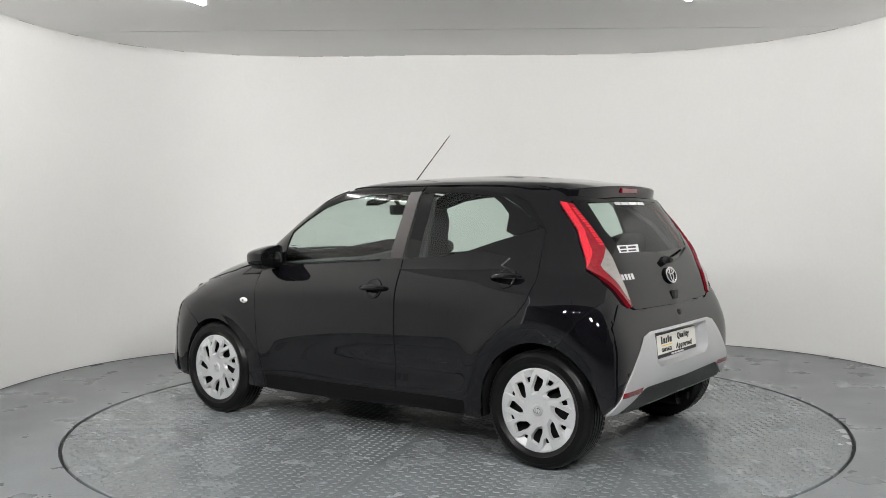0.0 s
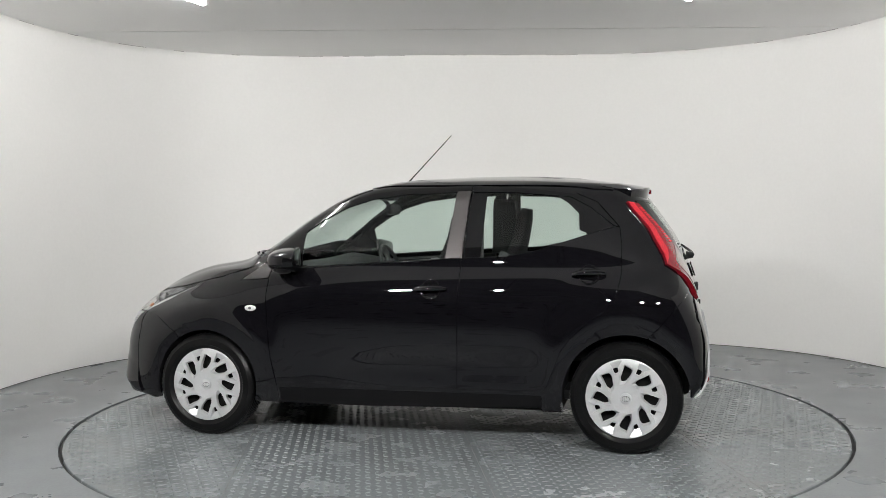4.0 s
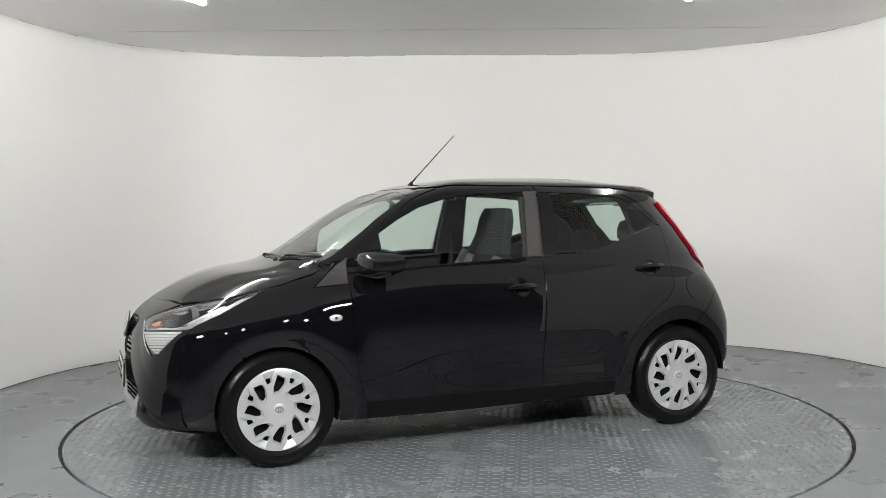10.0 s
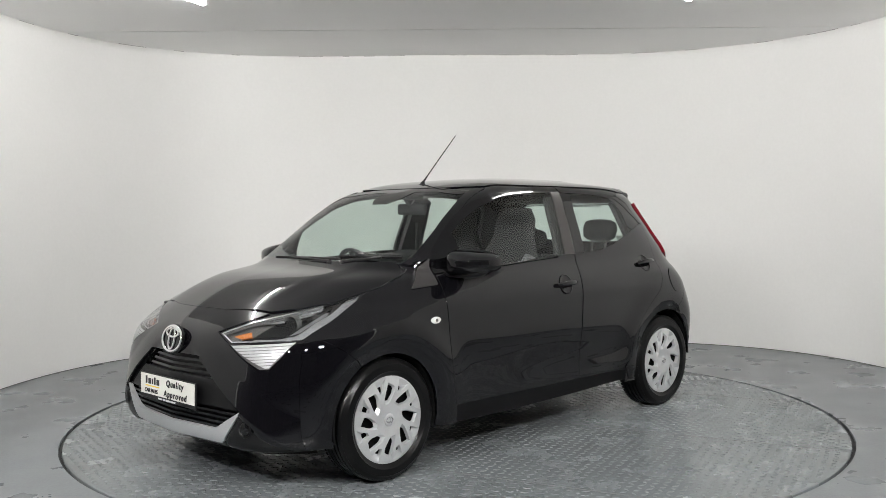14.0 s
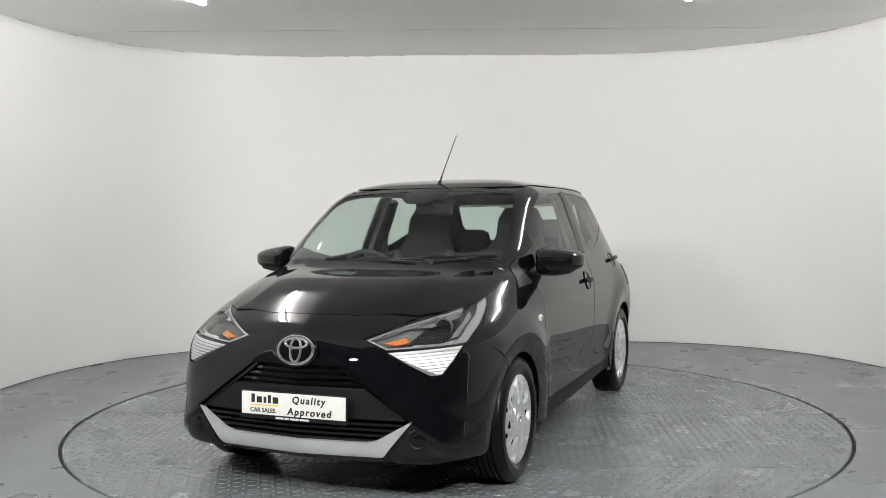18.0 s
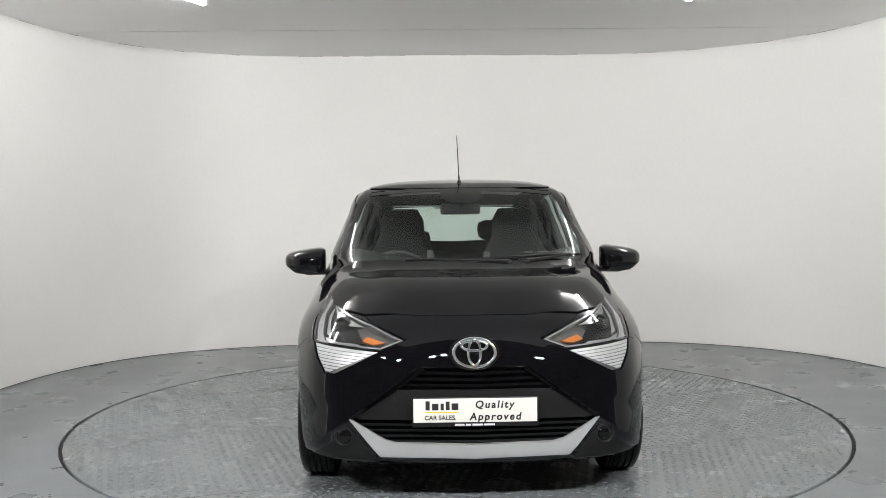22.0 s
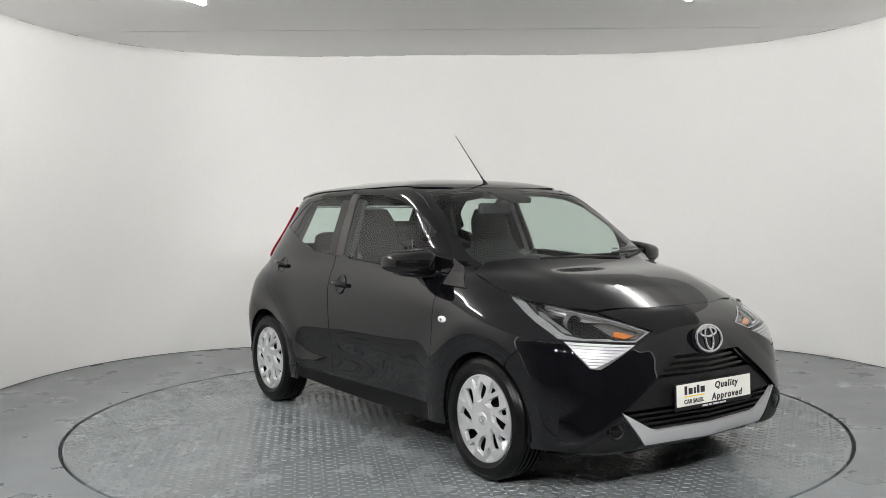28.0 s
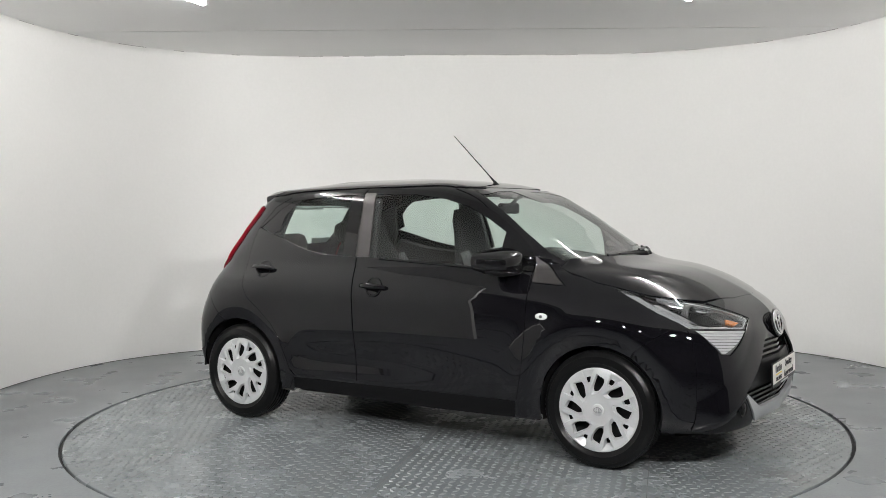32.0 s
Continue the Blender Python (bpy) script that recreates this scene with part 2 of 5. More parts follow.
    bmesh.ops.create_circle(bm, cap_ends=True, radius=TABLE_R + 0.05, segments=96)
    for v in bm.verts:
        v.co.z = -0.12
    tagged(mesh_ob("pit_floor", bm, PITMAT), "dark pit under the turntable", "floor", kind="structure")

    # the dim hall in front, where the camera stands
    def slab(name, dims, label, m=HALLMAT):
        bm = bmesh.new()
        box(bm, *dims)
        tagged(mesh_ob(name, bm, m), label, "wall", kind="structure")
    slab("wall_hall_back", (-6.1, 6.1, -11.1, -11.0, 0, 4.1), "dark hall wall behind the camera")
    slab("wall_hall_west", (-6.1, -6.0, -11.0, 5.0, 0, 4.1), "dark hall side wall")
    slab("wall_hall_east", (6.0, 6.1, -11.0, 5.0, 0, 4.1), "dark hall side wall")
    slab("wall_hall_north", (-6.0, 6.0, 5.0, 5.1, 0, 4.1), "dark hall wall behind the studio")
    slab("ceiling_hall", (-6.1, 6.1, -11.1, 5.1, 4.1, 4.2), "dark hall ceiling")


def build_lamp(x, y0, y1, skew, z):
    lamp = thing("tube_lamp", "lit white tube lamp on a white batten under the ceiling", "lamp", "ceiling tube lamps")
    lamp.matrix_basis = pose(x, (y0 + y1) / 2, z, 0, 0, skew)
    h = (y1 - y0) / 2
    bm = bmesh.new()
    tube(bm, [(0, -h + 0.02, -0.040), (0, h - 0.02, -0.040)], 0.021, 14)
    part("tube", bm, TUBE, lamp, "glowing white tube")
    bm = bmesh.new()
    box(bm, -0.022, 0.022, -h, h, -0.012, 0.004, 0.003)
    part("batten", bm, WALLMAT, lamp, smooth=False)
    for s in (-1, 1):
        bm = bmesh.new()
        box(bm, -0.014, 0.014, s * h - 0.010, s * h + 0.010, -0.054, 0.0, 0.004)
        part("end_cap", bm, WALLMAT, lamp, smooth=False)
    return lamp


build_room()
build_lamp(-1.92, -0.84, 0.64, -20.0, CEIL - 0.004)
build_lamp(1.789, -0.40, 0.68, 20.0, CEIL - 0.004)


def build_hall_lamp(x, y, z, rz, h):
    lamp = thing("hall_lamp", "lit white flood lamp in a grey housing in the dim hall", "lamp", "hall lamps")
    lamp.matrix_basis = pose(x, y, z, 0, 0, rz)
    tilt = Matrix.Rotation(radians(-15), 4, "X")
    bm = bmesh.new()
    box(bm, -h, h, 0.0, 0.012, -0.040, 0.040, 0.004)
    bm.transform(tilt)
    part("diffuser", bm, HALL_TUBE, lamp, "glowing white diffuser", smooth=False)
    # housing: a shallow tray round the diffuser, added to screen the hall floor
    bm = bmesh.new()
    box(bm, -h - 0.03, h + 0.03, -0.07, -0.004, -0.065, 0.065, 0.008)
    for x0, x1, z0, z1 in ((-h - 0.03, -h - 0.006, -0.065, 0.065), (h + 0.006, h + 0.03, -0.065, 0.065), (-h - 0.006, h + 0.006, 0.046, 0.065), (-h - 0.006, h + 0.006, -0.065, -0.046)):
        box(bm, x0, x1, -0.01, 0.022, z0, z1, 0.003)
    bm.transform(tilt)
    part("housing", bm, HALLMAT, lamp, "added grey housing that keeps the lamp's light off the hall", smooth=False)
    for s in (-1, 1):
        bm = bmesh.new()
        tube(bm, [(h * s, -0.03, 0.05), (h * s, -0.03, 4.1 - z)], 0.006, 6)
        part("hanger", bm, STEEL, lamp)
    return lamp


for hx, hy, hturn, hw in ((-2.45, -4.6, 16, 0.155), (-1.35, -4.6, 8, 0.045), (-0.55, -4.7, 4, 0.050), (0.85, -4.7, -4, 0.085), (1.75, -4.6, -8, 0.125)):
    build_hall_lamp(hx, hy, 2.60, hturn, hw)


# ---------------------------------------------------------------- the turntable
def build_turntable():
    table = thing("turntable", "round blue-grey painted tread-plate turntable flush with the floor", "turntable")
    bm = bmesh.new()
    lathe(bm, [(0.001, 0.0), (TABLE_R - 0.012, 0.0), (TABLE_R - 0.003, -0.003), (TABLE_R, -0.012), (TABLE_R, -0.10), (0.001, -0.10)], 128, "Z")
    part("deck", bm, TREADMAT, table, smooth=False)
    # raised lozenges, sheet by sheet, each sheet with its own grain
    pitch = 0.047
    n = int(2 * TABLE_R / pitch) + 2
    sheets = [(-2.4, -1.2, 20), (-1.2, 0.0, 45), (0.0, 1.2, 0), (1.2, 2.4, 60)]
    grain = Matrix.Rotation(radians(18.3), 3, 'Z')
    for sx0, sx1, ang in sheets:
        verts, faces = [], []
        ca, sa = math.cos(radians(ang)), math.sin(radians(ang))
        for i in range(-n, n):
            for j in range(-n, n):
                u, v = i * pitch, j * pitch
                x, y = ca * u - sa * v + (sx0 + sx1) / 2, sa * u + ca * v
                if not (sx0 + 0.012 < x < sx1 - 0.012) or math.hypot(x, y) > TABLE_R - 0.03:
                    continue
                a = radians(ang + (45 if (i + j) % 2 else -45))
                c, s = math.cos(a), math.sin(a)
                base = len(verts)
                for lx, ly, z in ((0.0195, 0, 0.0002), (0, 0.0105, 0.0002), (-0.0195, 0, 0.0002), (0, -0.0105, 0.0002), (0.0130, 0, 0.0030), (0, 0.0062, 0.0030), (-0.0130, 0, 0.0030), (0, -0.0062, 0.0030)):
                    verts.append(tuple(grain @ Vector((x + c * lx - s * ly, y + s * lx + c * ly, z))))
                faces.append((base + 4, base + 5, base + 6, base + 7))
                for k in range(4):
                    faces.append((base + k, base + (k + 1) % 4, base + 4 + (k + 1) % 4, base + 4 + k))
        me = bpy.data.meshes.new("tread_sheet")
        me.from_pydata(verts, [], faces)
        me.materials.append(LOZENGE)
        ob = new("tread_sheet", me)
        ob.parent = table
        tagged(ob, "raised tread lozenges, paler and shinier than the deck", kind="stuff")
    # black ring added in the rim gap, painting in the gap's shade
    bm = bmesh.new()
    lathe(bm, [(TABLE_R + 0.001, -0.014), (TABLE_R + 0.017, -0.014), (TABLE_R + 0.017, -0.030), (TABLE_R + 0.001, -0.030)], 128, "Z", closed=True)
    part("gap_shade_ring", bm, PITMAT, table, "added black ring standing in for the shade in the rim gap", smooth=False)
    # seams between the sheets
    for x in (-1.2, 0.0, 1.2):
        h = math.sqrt((TABLE_R - 0.02) ** 2 - x * x)
        bm = bmesh.new()
        box(bm, x - 0.0018, x + 0.0018, -h, h, -0.002, 0.0010)
        bm.transform(grain.to_4x4())
        part("sheet_seam", bm, JOINT_SHADEMAT, table, smooth=False)
    return table


TABLE = build_turntable()
# ---------------------------------------------------------------- the car's skin
# rings of the body, bottom to roof: front centre (xf, zf), side (w, zs), rear centre (xr, zr), roundness front and rear, vee of nose and tail
RINGS = [
    (1.765, 0.165, 0.780, 0.185, -1.465, 0.230, 7.6, 15.0, 0.08, 0.01),
    (1.834, 0.215, 0.782, 0.245, -1.530, 0.270, 7.6, 15.0, 0.08, 0.01),
    (1.858, 0.310, 0.787, 0.300, -1.577, 0.350, 7.6, 16.0, 0.09, 0.01),
    (1.860, 0.450, 0.796, 0.450, -1.597, 0.470, 7.4, 16.0, 0.10, 0.02),
    (1.850, 0.560, 0.804, 0.590, -1.591, 0.590, 7.0, 16.0, 0.11, 0.02),
    (1.830, 0.660, 0.806, 0.700, -1.566, 0.700, 6.4, 15.0, 0.13, 0.03),
    (1.778, 0.745, 0.806, 0.780, -1.546, 0.780, 4.9, 12.5, 0.16, 0.04),
    (1.685, 0.815, 0.792, 0.850, -1.527, 0.860, 3.8, 9.8, 0.15, 0.05),
    (1.420, 0.920, 0.770, 0.910, -1.500, 0.940, 3.5, 7.8, 0.10, 0.05),
    (1.120, 0.972, 0.745, 0.970, -1.464, 1.030, 3.6, 7.2, 0.05, 0.04),
    (1.010, 1.015, 0.736, 1.010, -1.437, 1.085, 4.6, 6.5, 0.04, 0.04),
    (0.830, 1.122, 0.703, 1.110, -1.387, 1.165, 5.2, 6.0, 0.03, 0.03),
    (0.655, 1.238, 0.656, 1.230, -1.318, 1.265, 5.4, 5.8, 0.03, 0.02),
    (0.425, 1.350, 0.603, 1.354, -1.264, 1.340, 5.5, 6.0, 0.02, 0.01),
    (0.285, 1.395, 0.552, 1.395, -1.245, 1.378, 5.3, 6.0, 0.02, 0.00),
    (0.200, 1.418, 0.470, 1.418, -1.210, 1.388, 4.6, 5.0, 0.02, 0.00),
    (0.020, 1.443, 0.330, 1.440, -1.000, 1.422, 3.6, 4.0, 0.00, 0.00),
    (-0.200, 1.456, 0.150, 1.456, -0.800, 1.442, 3.0, 3.0, 0.00, 0.00),
    (-0.350, 1.461, 0.001, 1.461, -0.600, 1.456, 2.0, 2.0, 0.00, 0.00),
]
WHEEL_X, WHEEL_Z, WHEEL_R = 1.170, 0.286, 0.288


def spline(cols, n):
    """Smooth curve through the rows of cols, n steps a span, with slopes kept from overshooting."""
    p = np.array(cols, float)
    d = np.diff(p, axis=0)
    chord = np.sqrt(d[:, 0] ** 2 * 0.3 + d[:, 1] ** 2 + d[:, 2] ** 2 + d[:, 3] ** 2) + 1e-4
    s = d / chord[:, None]
    m = np.zeros_like(p)
    m[0], m[-1] = s[0], s[-1]
    for i in range(1, len(p) - 1):
        w1, w2 = chord[i], chord[i - 1]
        a = (s[i - 1] * w1 + s[i] * w2) / (w1 + w2)
        flip = s[i - 1] * s[i] <= 0
        cap = 3 * np.minimum(np.abs(s[i - 1]), np.abs(s[i]))
        m[i] = np.where(flip, 0, np.clip(a, -cap, cap))
    out = []
    for i in range(len(p) - 1):
        h = chord[i]
        for k in range(n):
            t = k / n
            out.append((2 * t**3 - 3 * t**2 + 1) * p[i] + (t**3 - 2 * t**2 + t) * h * m[i] + (3 * t**2 - 2 * t**3) * p[i + 1] + (t**3 - t**2) * h * m[i + 1])
    out.append(p[-1])
    return np.array(out)


def flare(x, z):
    """Swell of the wings over the wheels."""
    out = 0.0
    for cx, amp in ((WHEEL_X, 0.021), (-WHEEL_X, 0.018)):
        d = math.hypot(x - cx, (z - 0.30) * 0.95)
        out += amp * math.exp(-((d - 0.390) / 0.080) ** 2) * (1 if z < 0.75 else math.exp(-((z - 0.75) / 0.08) ** 2))
    return out


def smooth(a, b, t):
    u = max(0.0, min(1.0, (t - a) / (b - a)))
    return u * u * (3 - 2 * u)


def scoop(x, z):
    """Hollow along the lower doors, deepest low down and rising towards the rear wheel."""
    zc, w = 0.425 - 0.05 * max(0.0, x), 0.093
    ends = smooth(0.62, -0.15, x) * smooth(-0.84, -0.66, x)
    return -0.0100 * math.exp(-((z - zc) / w) ** 2) * ends


def hip(x, z):
    """Shoulder over the rear wheel, with a firm upper edge, and the flatter flank above it."""
    back = smooth(-0.80, -1.18, x) * smooth(-1.52, -1.38, x)
    return back * (0.012 * smooth(0.905, 0.850, z) * smooth(0.60, 0.82, z) - 0.006 * smooth(0.87, 0.93, z) * smooth(1.06, 0.95, z))


def master():
    rows = spline(RINGS, 8)
    half = 84
    verts, faces = [], []
    for xf, zf, w, zs, xr, zr, nf, nr, vee, veer in rows:
        for k in range(2 * half + 1):
            front = k <= half
            # rays from the middle, closest together round the corner
            u = (k if front else 2 * half - k) / half * 2 - 1
            a = math.pi / 4 * (1 + 0.4 * u + 0.6 * u * abs(u))
            n = nf if front else nr
            r = (abs(math.cos(a)) ** n + math.sin(a) ** n) ** (-1 / n)
            px, py = abs(r * math.cos(a)), abs(r * math.sin(a))
            if k == half:
                px = 0.0
            if k in (0, 2 * half):
                py = 0.0
            c = px ** (n / 2)
            y = w * py
            if front:
                x = xf * px if xf > 0 else xf * px + (1 - px) * -0.45
                x = x - vee * y * px
                z = zs + (zf - zs) * c * c
            else:
                x = xr * px if xf > 0 else xr * px + (1 - px) * -0.45
                x = x + veer * y * px
                z = zs + (zr - zs) * c * c
            if 0.2 < z < 1.0:
                y += (flare(x, z) + scoop(x, z) + hip(x, z)) * (py ** 6)
            verts.append((x, y, z))
    m = 2 * half + 1
    for i in range(len(rows) - 1):
        for k in range(m - 1):
            a = i * m + k
            faces.append((a, a + 1, a + m + 1, a + m))
    return verts, faces


VERTS, FACES = master()


# the skin as a surface that panels are laid on
from mathutils.bvhtree import BVHTree
from mathutils.interpolate import poly_3d_calc
from mathutils.geometry import intersect_point_line


def both_halves():
    n = len(VERTS)
    v = [Vector(q) for q in VERTS] + [Vector((x, -y, z)) for x, y, z in VERTS]
    f = [tuple(q) for q in FACES] + [tuple(n + i for i in q[::-1]) for q in FACES]
    return v, f


SKIN_V, SKIN_F = both_halves()
SKIN = BVHTree.FromPolygons(SKIN_V, SKIN_F)


def skin_normals():
    v = np.array([tuple(q) for q in SKIN_V])
    f = np.array(SKIN_F)
    fn = np.cross(v[f[:, 2]] - v[f[:, 0]], v[f[:, 3]] - v[f[:, 1]])
    out = np.zeros_like(v)
    for k in range(4):
        np.add.at(out, f[:, k], fn)
    n = len(VERTS)
    mid = np.abs(v[:n, 1]) < 1e-6
    out[:n][mid, 1] = 0
    out[n:][mid, 1] = 0
    out /= np.linalg.norm(out, axis=1)[:, None] + 1e-12
    # outwards
    s = np.sign(np.einsum("ij,ij->i", out, v - np.array([0, 0, 0.5])))
    flip = -1 if np.median(s) < 0 else 1
    return out * flip


SKIN_N = skin_normals()
WAYS = {"Y": (Vector((0, -1, 0)), 2.0), "F": (Vector((-1, 0, 0)), 3.0), "R": (Vector((1, 0, 0)), -3.0), "T": (Vector((0, 0, -1)), 3.0)}


def on_skin(way, a, b):
    """The place and the normal of the body's surface at (a, b) of a side, front, rear or top view."""
    d, far = WAYS[way]
    if way != "Y":
        a, b = (a, b if abs(b) > 2e-4 else 2e-4) if way == "T" else (a if abs(a) > 2e-4 else 2e-4, b)
    o = Vector((a, far, b)) if way == "Y" else Vector((a, b, far)) if way == "T" else Vector((far, a, b))
    p, n, i, _ = SKIN.ray_cast(o, d)
    if p is None:
        guess = Vector((a, 0.7, b)) if way == "Y" else Vector((a, b, 1.0)) if way == "T" else Vector((1.5 if way == "F" else -1.4, a, b))
        p, n, i, _ = SKIN.find_nearest(guess)
    q = SKIN_F[i]
    w = poly_3d_calc([SKIN_V[k] for k in q], p)
    nn = Vector((0, 0, 0))
    for k, ww in zip(q, w):
        nn += Vector(SKIN_N[k]) * ww
    return p, nn.normalized()


def inset(poly, d):
    if d == 0:
        return poly
    area = sum(a[0] * b[1] - b[0] * a[1] for a, b in zip(poly, poly[1:] + poly[:1]))
    s = 1 if area > 0 else -1
    out = []
    n = len(poly)
    for i in range(n):
        p0, p1, p2 = (Vector(poly[(i + k) % n]) for k in (-1, 0, 1))
        e0, e1 = (p1 - p0).normalized(), (p2 - p1).normalized()
        n0, n1 = Vector((-e0.y, e0.x)) * s, Vector((-e1.y, e1.x)) * s
        m = n0 + n1
        k = m.length_squared
        m = n0 if k < 0.2 else m * (2 / k)
        out.append(tuple(p1 + m * d))
    return out


def rounded(poly, r):
    if r == 0:
        return poly
    out = []
    n = len(poly)
    for i in range(n):
        p0, p1, p2 = (Vector(poly[(i + k) % n]) for k in (-1, 0, 1))
        a, b = p0 - p1, p2 - p1
        if abs(a.normalized().dot(b.normalized())) > 0.985:
            out.append(tuple(p1))
            continue
        ra, rb = min(r, a.length * 0.45), min(r, b.length * 0.45)
        q0, q2 = p1 + a.normalized() * ra, p1 + b.normalized() * rb
        for t in (0, 0.33, 0.67, 1):
            out.append(tuple(q0 * (1 - t) ** 2 + p1 * 2 * t * (1 - t) + q2 * t * t))
    return out


def skin(name, pieces, material, parent, label="", side=1, off=0.0, thick=0.012, step=0.035, gap=0.0028, corner=0.0):
    """A panel: pieces of (view, polygon) laid on the body's surface, with turned-in edges. side -1 is its mirror image, 0 spans both sides."""
    tv, tf, tn = [], [], []
    for way, poly, *more in pieces:
        poly = inset(rounded([tuple(q) for q in poly], corner), gap)
        po = more[0] if more else off
        sa, sb = (more[1], more[2]) if len(more) > 2 else (step, step)
        bm = bmesh.new()
        face = bm.faces.new([bm.verts.new((a, b, 0)) for a, b in poly])
        for axis, s in ((0, sa), (1, sb)):
            lo, hi = min(q[axis] for q in poly), max(q[axis] for q in poly)
            k = math.floor(lo / s) + 1
            while k * s < hi - 1e-4:
                if k * s > lo + 1e-4:
                    co, no = [0, 0, 0], [0, 0, 0]
                    co[axis], no[axis] = k * s, 1
                    bmesh.ops.bisect_plane(bm, geom=bm.verts[:] + bm.edges[:] + bm.faces[:], plane_co=co, plane_no=no, dist=1e-5)
                k += 1
        bmesh.ops.triangulate(bm, faces=[f for f in bm.faces if len(f.verts) > 4])
        bm.verts.ensure_lookup_table()
        bm.verts.index_update()
        base = len(tv)
        where = []
        for v in bm.verts:
            p, n = on_skin(way, v.co.x, v.co.y)
            o = po(p.x, p.y, p.z) if callable(po) else po
            where.append((p + n * o, n))
            tv.append(p + n * o)
            tn.append(n)
        for f in bm.faces:
            q = [base + v.index for v in f.verts]
            nn = (tv[q[1]] - tv[q[0]]).cross(tv[q[2]] - tv[q[1]])
            if nn.dot(tn[q[0]]) < 0:
                q = q[::-1]
            tf.append((q, None))
        if thick > 0:
            low, brow = {}, {}
            if gap >= 0.0015:
                # rounded brink: a narrow strip that turns down round the panel's border
                away = {}
                for e in bm.edges:
                    if len(e.link_faces) == 1:
                        i0, i1 = e.verts[0].index, e.verts[1].index
                        cf = e.link_faces[0].calc_center_median()
                        cp, _ = on_skin(way, cf.x, cf.y)
                        along = (where[i1][0] - where[i0][0]).normalized()
                        w = (where[i0][0] + where[i1][0]) / 2 - cp
                        w = w - along * w.dot(along)
                        for i in (i0, i1):
                            away[i] = away.get(i, Vector((0, 0, 0))) + w.normalized()
                for i, w in away.items():
                    p, n = where[i]
                    w = w - n * w.dot(n)
                    w = w.normalized() if w.length > 1e-4 else n
                    brow[i] = len(tv)
                    tv.append(p + w * 0.0020 - n * 0.0026)
                    tn.append((n * 0.5 + w).normalized())
            for e in bm.edges:
                if len(e.link_faces) == 1:
                    for v in e.verts:
                        if v.index not in low:
                            p, n = where[v.index]
                            low[v.index] = len(tv)
                            tv.append(p - n * thick)
                            tn.append(n)
                    a, b = e.verts[0].index, e.verts[1].index
                    c = e.link_faces[0].calc_center_median()
                    if brow:
                        q = [base + a, base + b, brow[b], brow[a]]
                        nn = (tv[q[1]] - tv[q[0]]).cross(tv[q[2]] - tv[q[1]])
                        if nn.dot(tn[base + a] + tn[brow[a]]) < 0:
                            q = q[::-1]
                        tf.append((q, None))
                    q = [brow.get(a, base + a), brow.get(b, base + b), low[b], low[a]]
                    mid = (Vector(where[a][0]) + Vector(where[b][0])) / 2
                    nn = (tv[q[1]] - tv[q[0]]).cross(tv[q[2]] - tv[q[1]])
                    cp, _ = on_skin(way, c.x, c.y)
                    if nn.dot(mid - cp) < 0:
                        q = q[::-1]
                    tf.append((q, nn))
        bm.free()
    flip = side < 0
    verts = [(v.x, -v.y if flip else v.y, v.z) for v in tv]
    me = bpy.data.meshes.new(name)
    me.from_pydata(verts, [], [q[::-1] if flip else q for q, _ in tf])
    for mm in (material if isinstance(material, (list, tuple)) else [material]):
        me.materials.append(mm)
    me.polygons.foreach_set("use_smooth", [True] * len(tf))
    if not callable(off) and not any(len(q) > 2 and callable(q[2]) for q in pieces):
        loops = []
        for f, (q, rim) in zip(me.polygons, tf):
            for vi in f.vertices:
                if rim is None:
                    n = tn[vi]
                    loops.append((n.x, -n.y if flip else n.y, n.z))
                else:
                    loops.append(tuple(f.normal))
        me.normals_split_custom_set(loops)
    else:
        me.set_sharp_from_angle(angle=radians(50))
    ob = new(name, me)
    ob.parent = parent
    if label:
        tagged(ob, label)
    return ob


def pair(name, pieces, material, parent, label="", **kw):
    return [skin(name, pieces, material, parent, label, side=s, **kw) for s in (1, -1)]


def mirror(poly):
    """A half outline from the middle line, closed by its mirror image."""
    return list(poly) + [(-a, b) for a, b in reversed(poly) if abs(a) > 1e-6]


def arc(cx, cz, r, a0, a1, n=14):
    return [(cx + r * math.cos(radians(a0 + (a1 - a0) * k / n)), cz + r * math.sin(radians(a0 + (a1 - a0) * k / n))) for k in range(n + 1)]


def inside(poly, a, b):
    hit = False
    n = len(poly)
    for i in range(n):
        (x0, y0), (x1, y1) = poly[i], poly[(i + 1) % n]
        if (y0 > b) != (y1 > b) and a < (x1 - x0) * (b - y0) / (y1 - y0) + x0:
            hit = not hit
    return hit


# ---------------------------------------------------------------- outlines of the panels: side view (x, z), front and rear view (y, z), top view (x, y)
DOOR_FRONT_EDGE = [(0.733, 0.294), (0.768, 0.457), (0.784, 0.620), (0.792, 0.760), (0.793, 0.835), (0.787, 0.940)]
DOOR_GAP = [(-0.307, 0.997), (-0.298, 0.814), (-0.290, 0.571), (-0.282, 0.299)]
FRONT_TOP = [(0.779, 1.020), (0.752, 1.064), (0.665, 1.141), (0.539, 1.235), (0.413, 1.305), (0.216, 1.358), (0.026, 1.381), (-0.163, 1.392), (-0.340, 1.394)]
FRONT_GLASS_TOP = [(0.606, 1.143), (0.499, 1.212), (0.372, 1.276), (0.214, 1.323), (0.025, 1.347), (-0.259, 1.357)]
BELT_FRONT = [(0.604, 0.952), (0.203, 0.977), (-0.216, 1.000)]
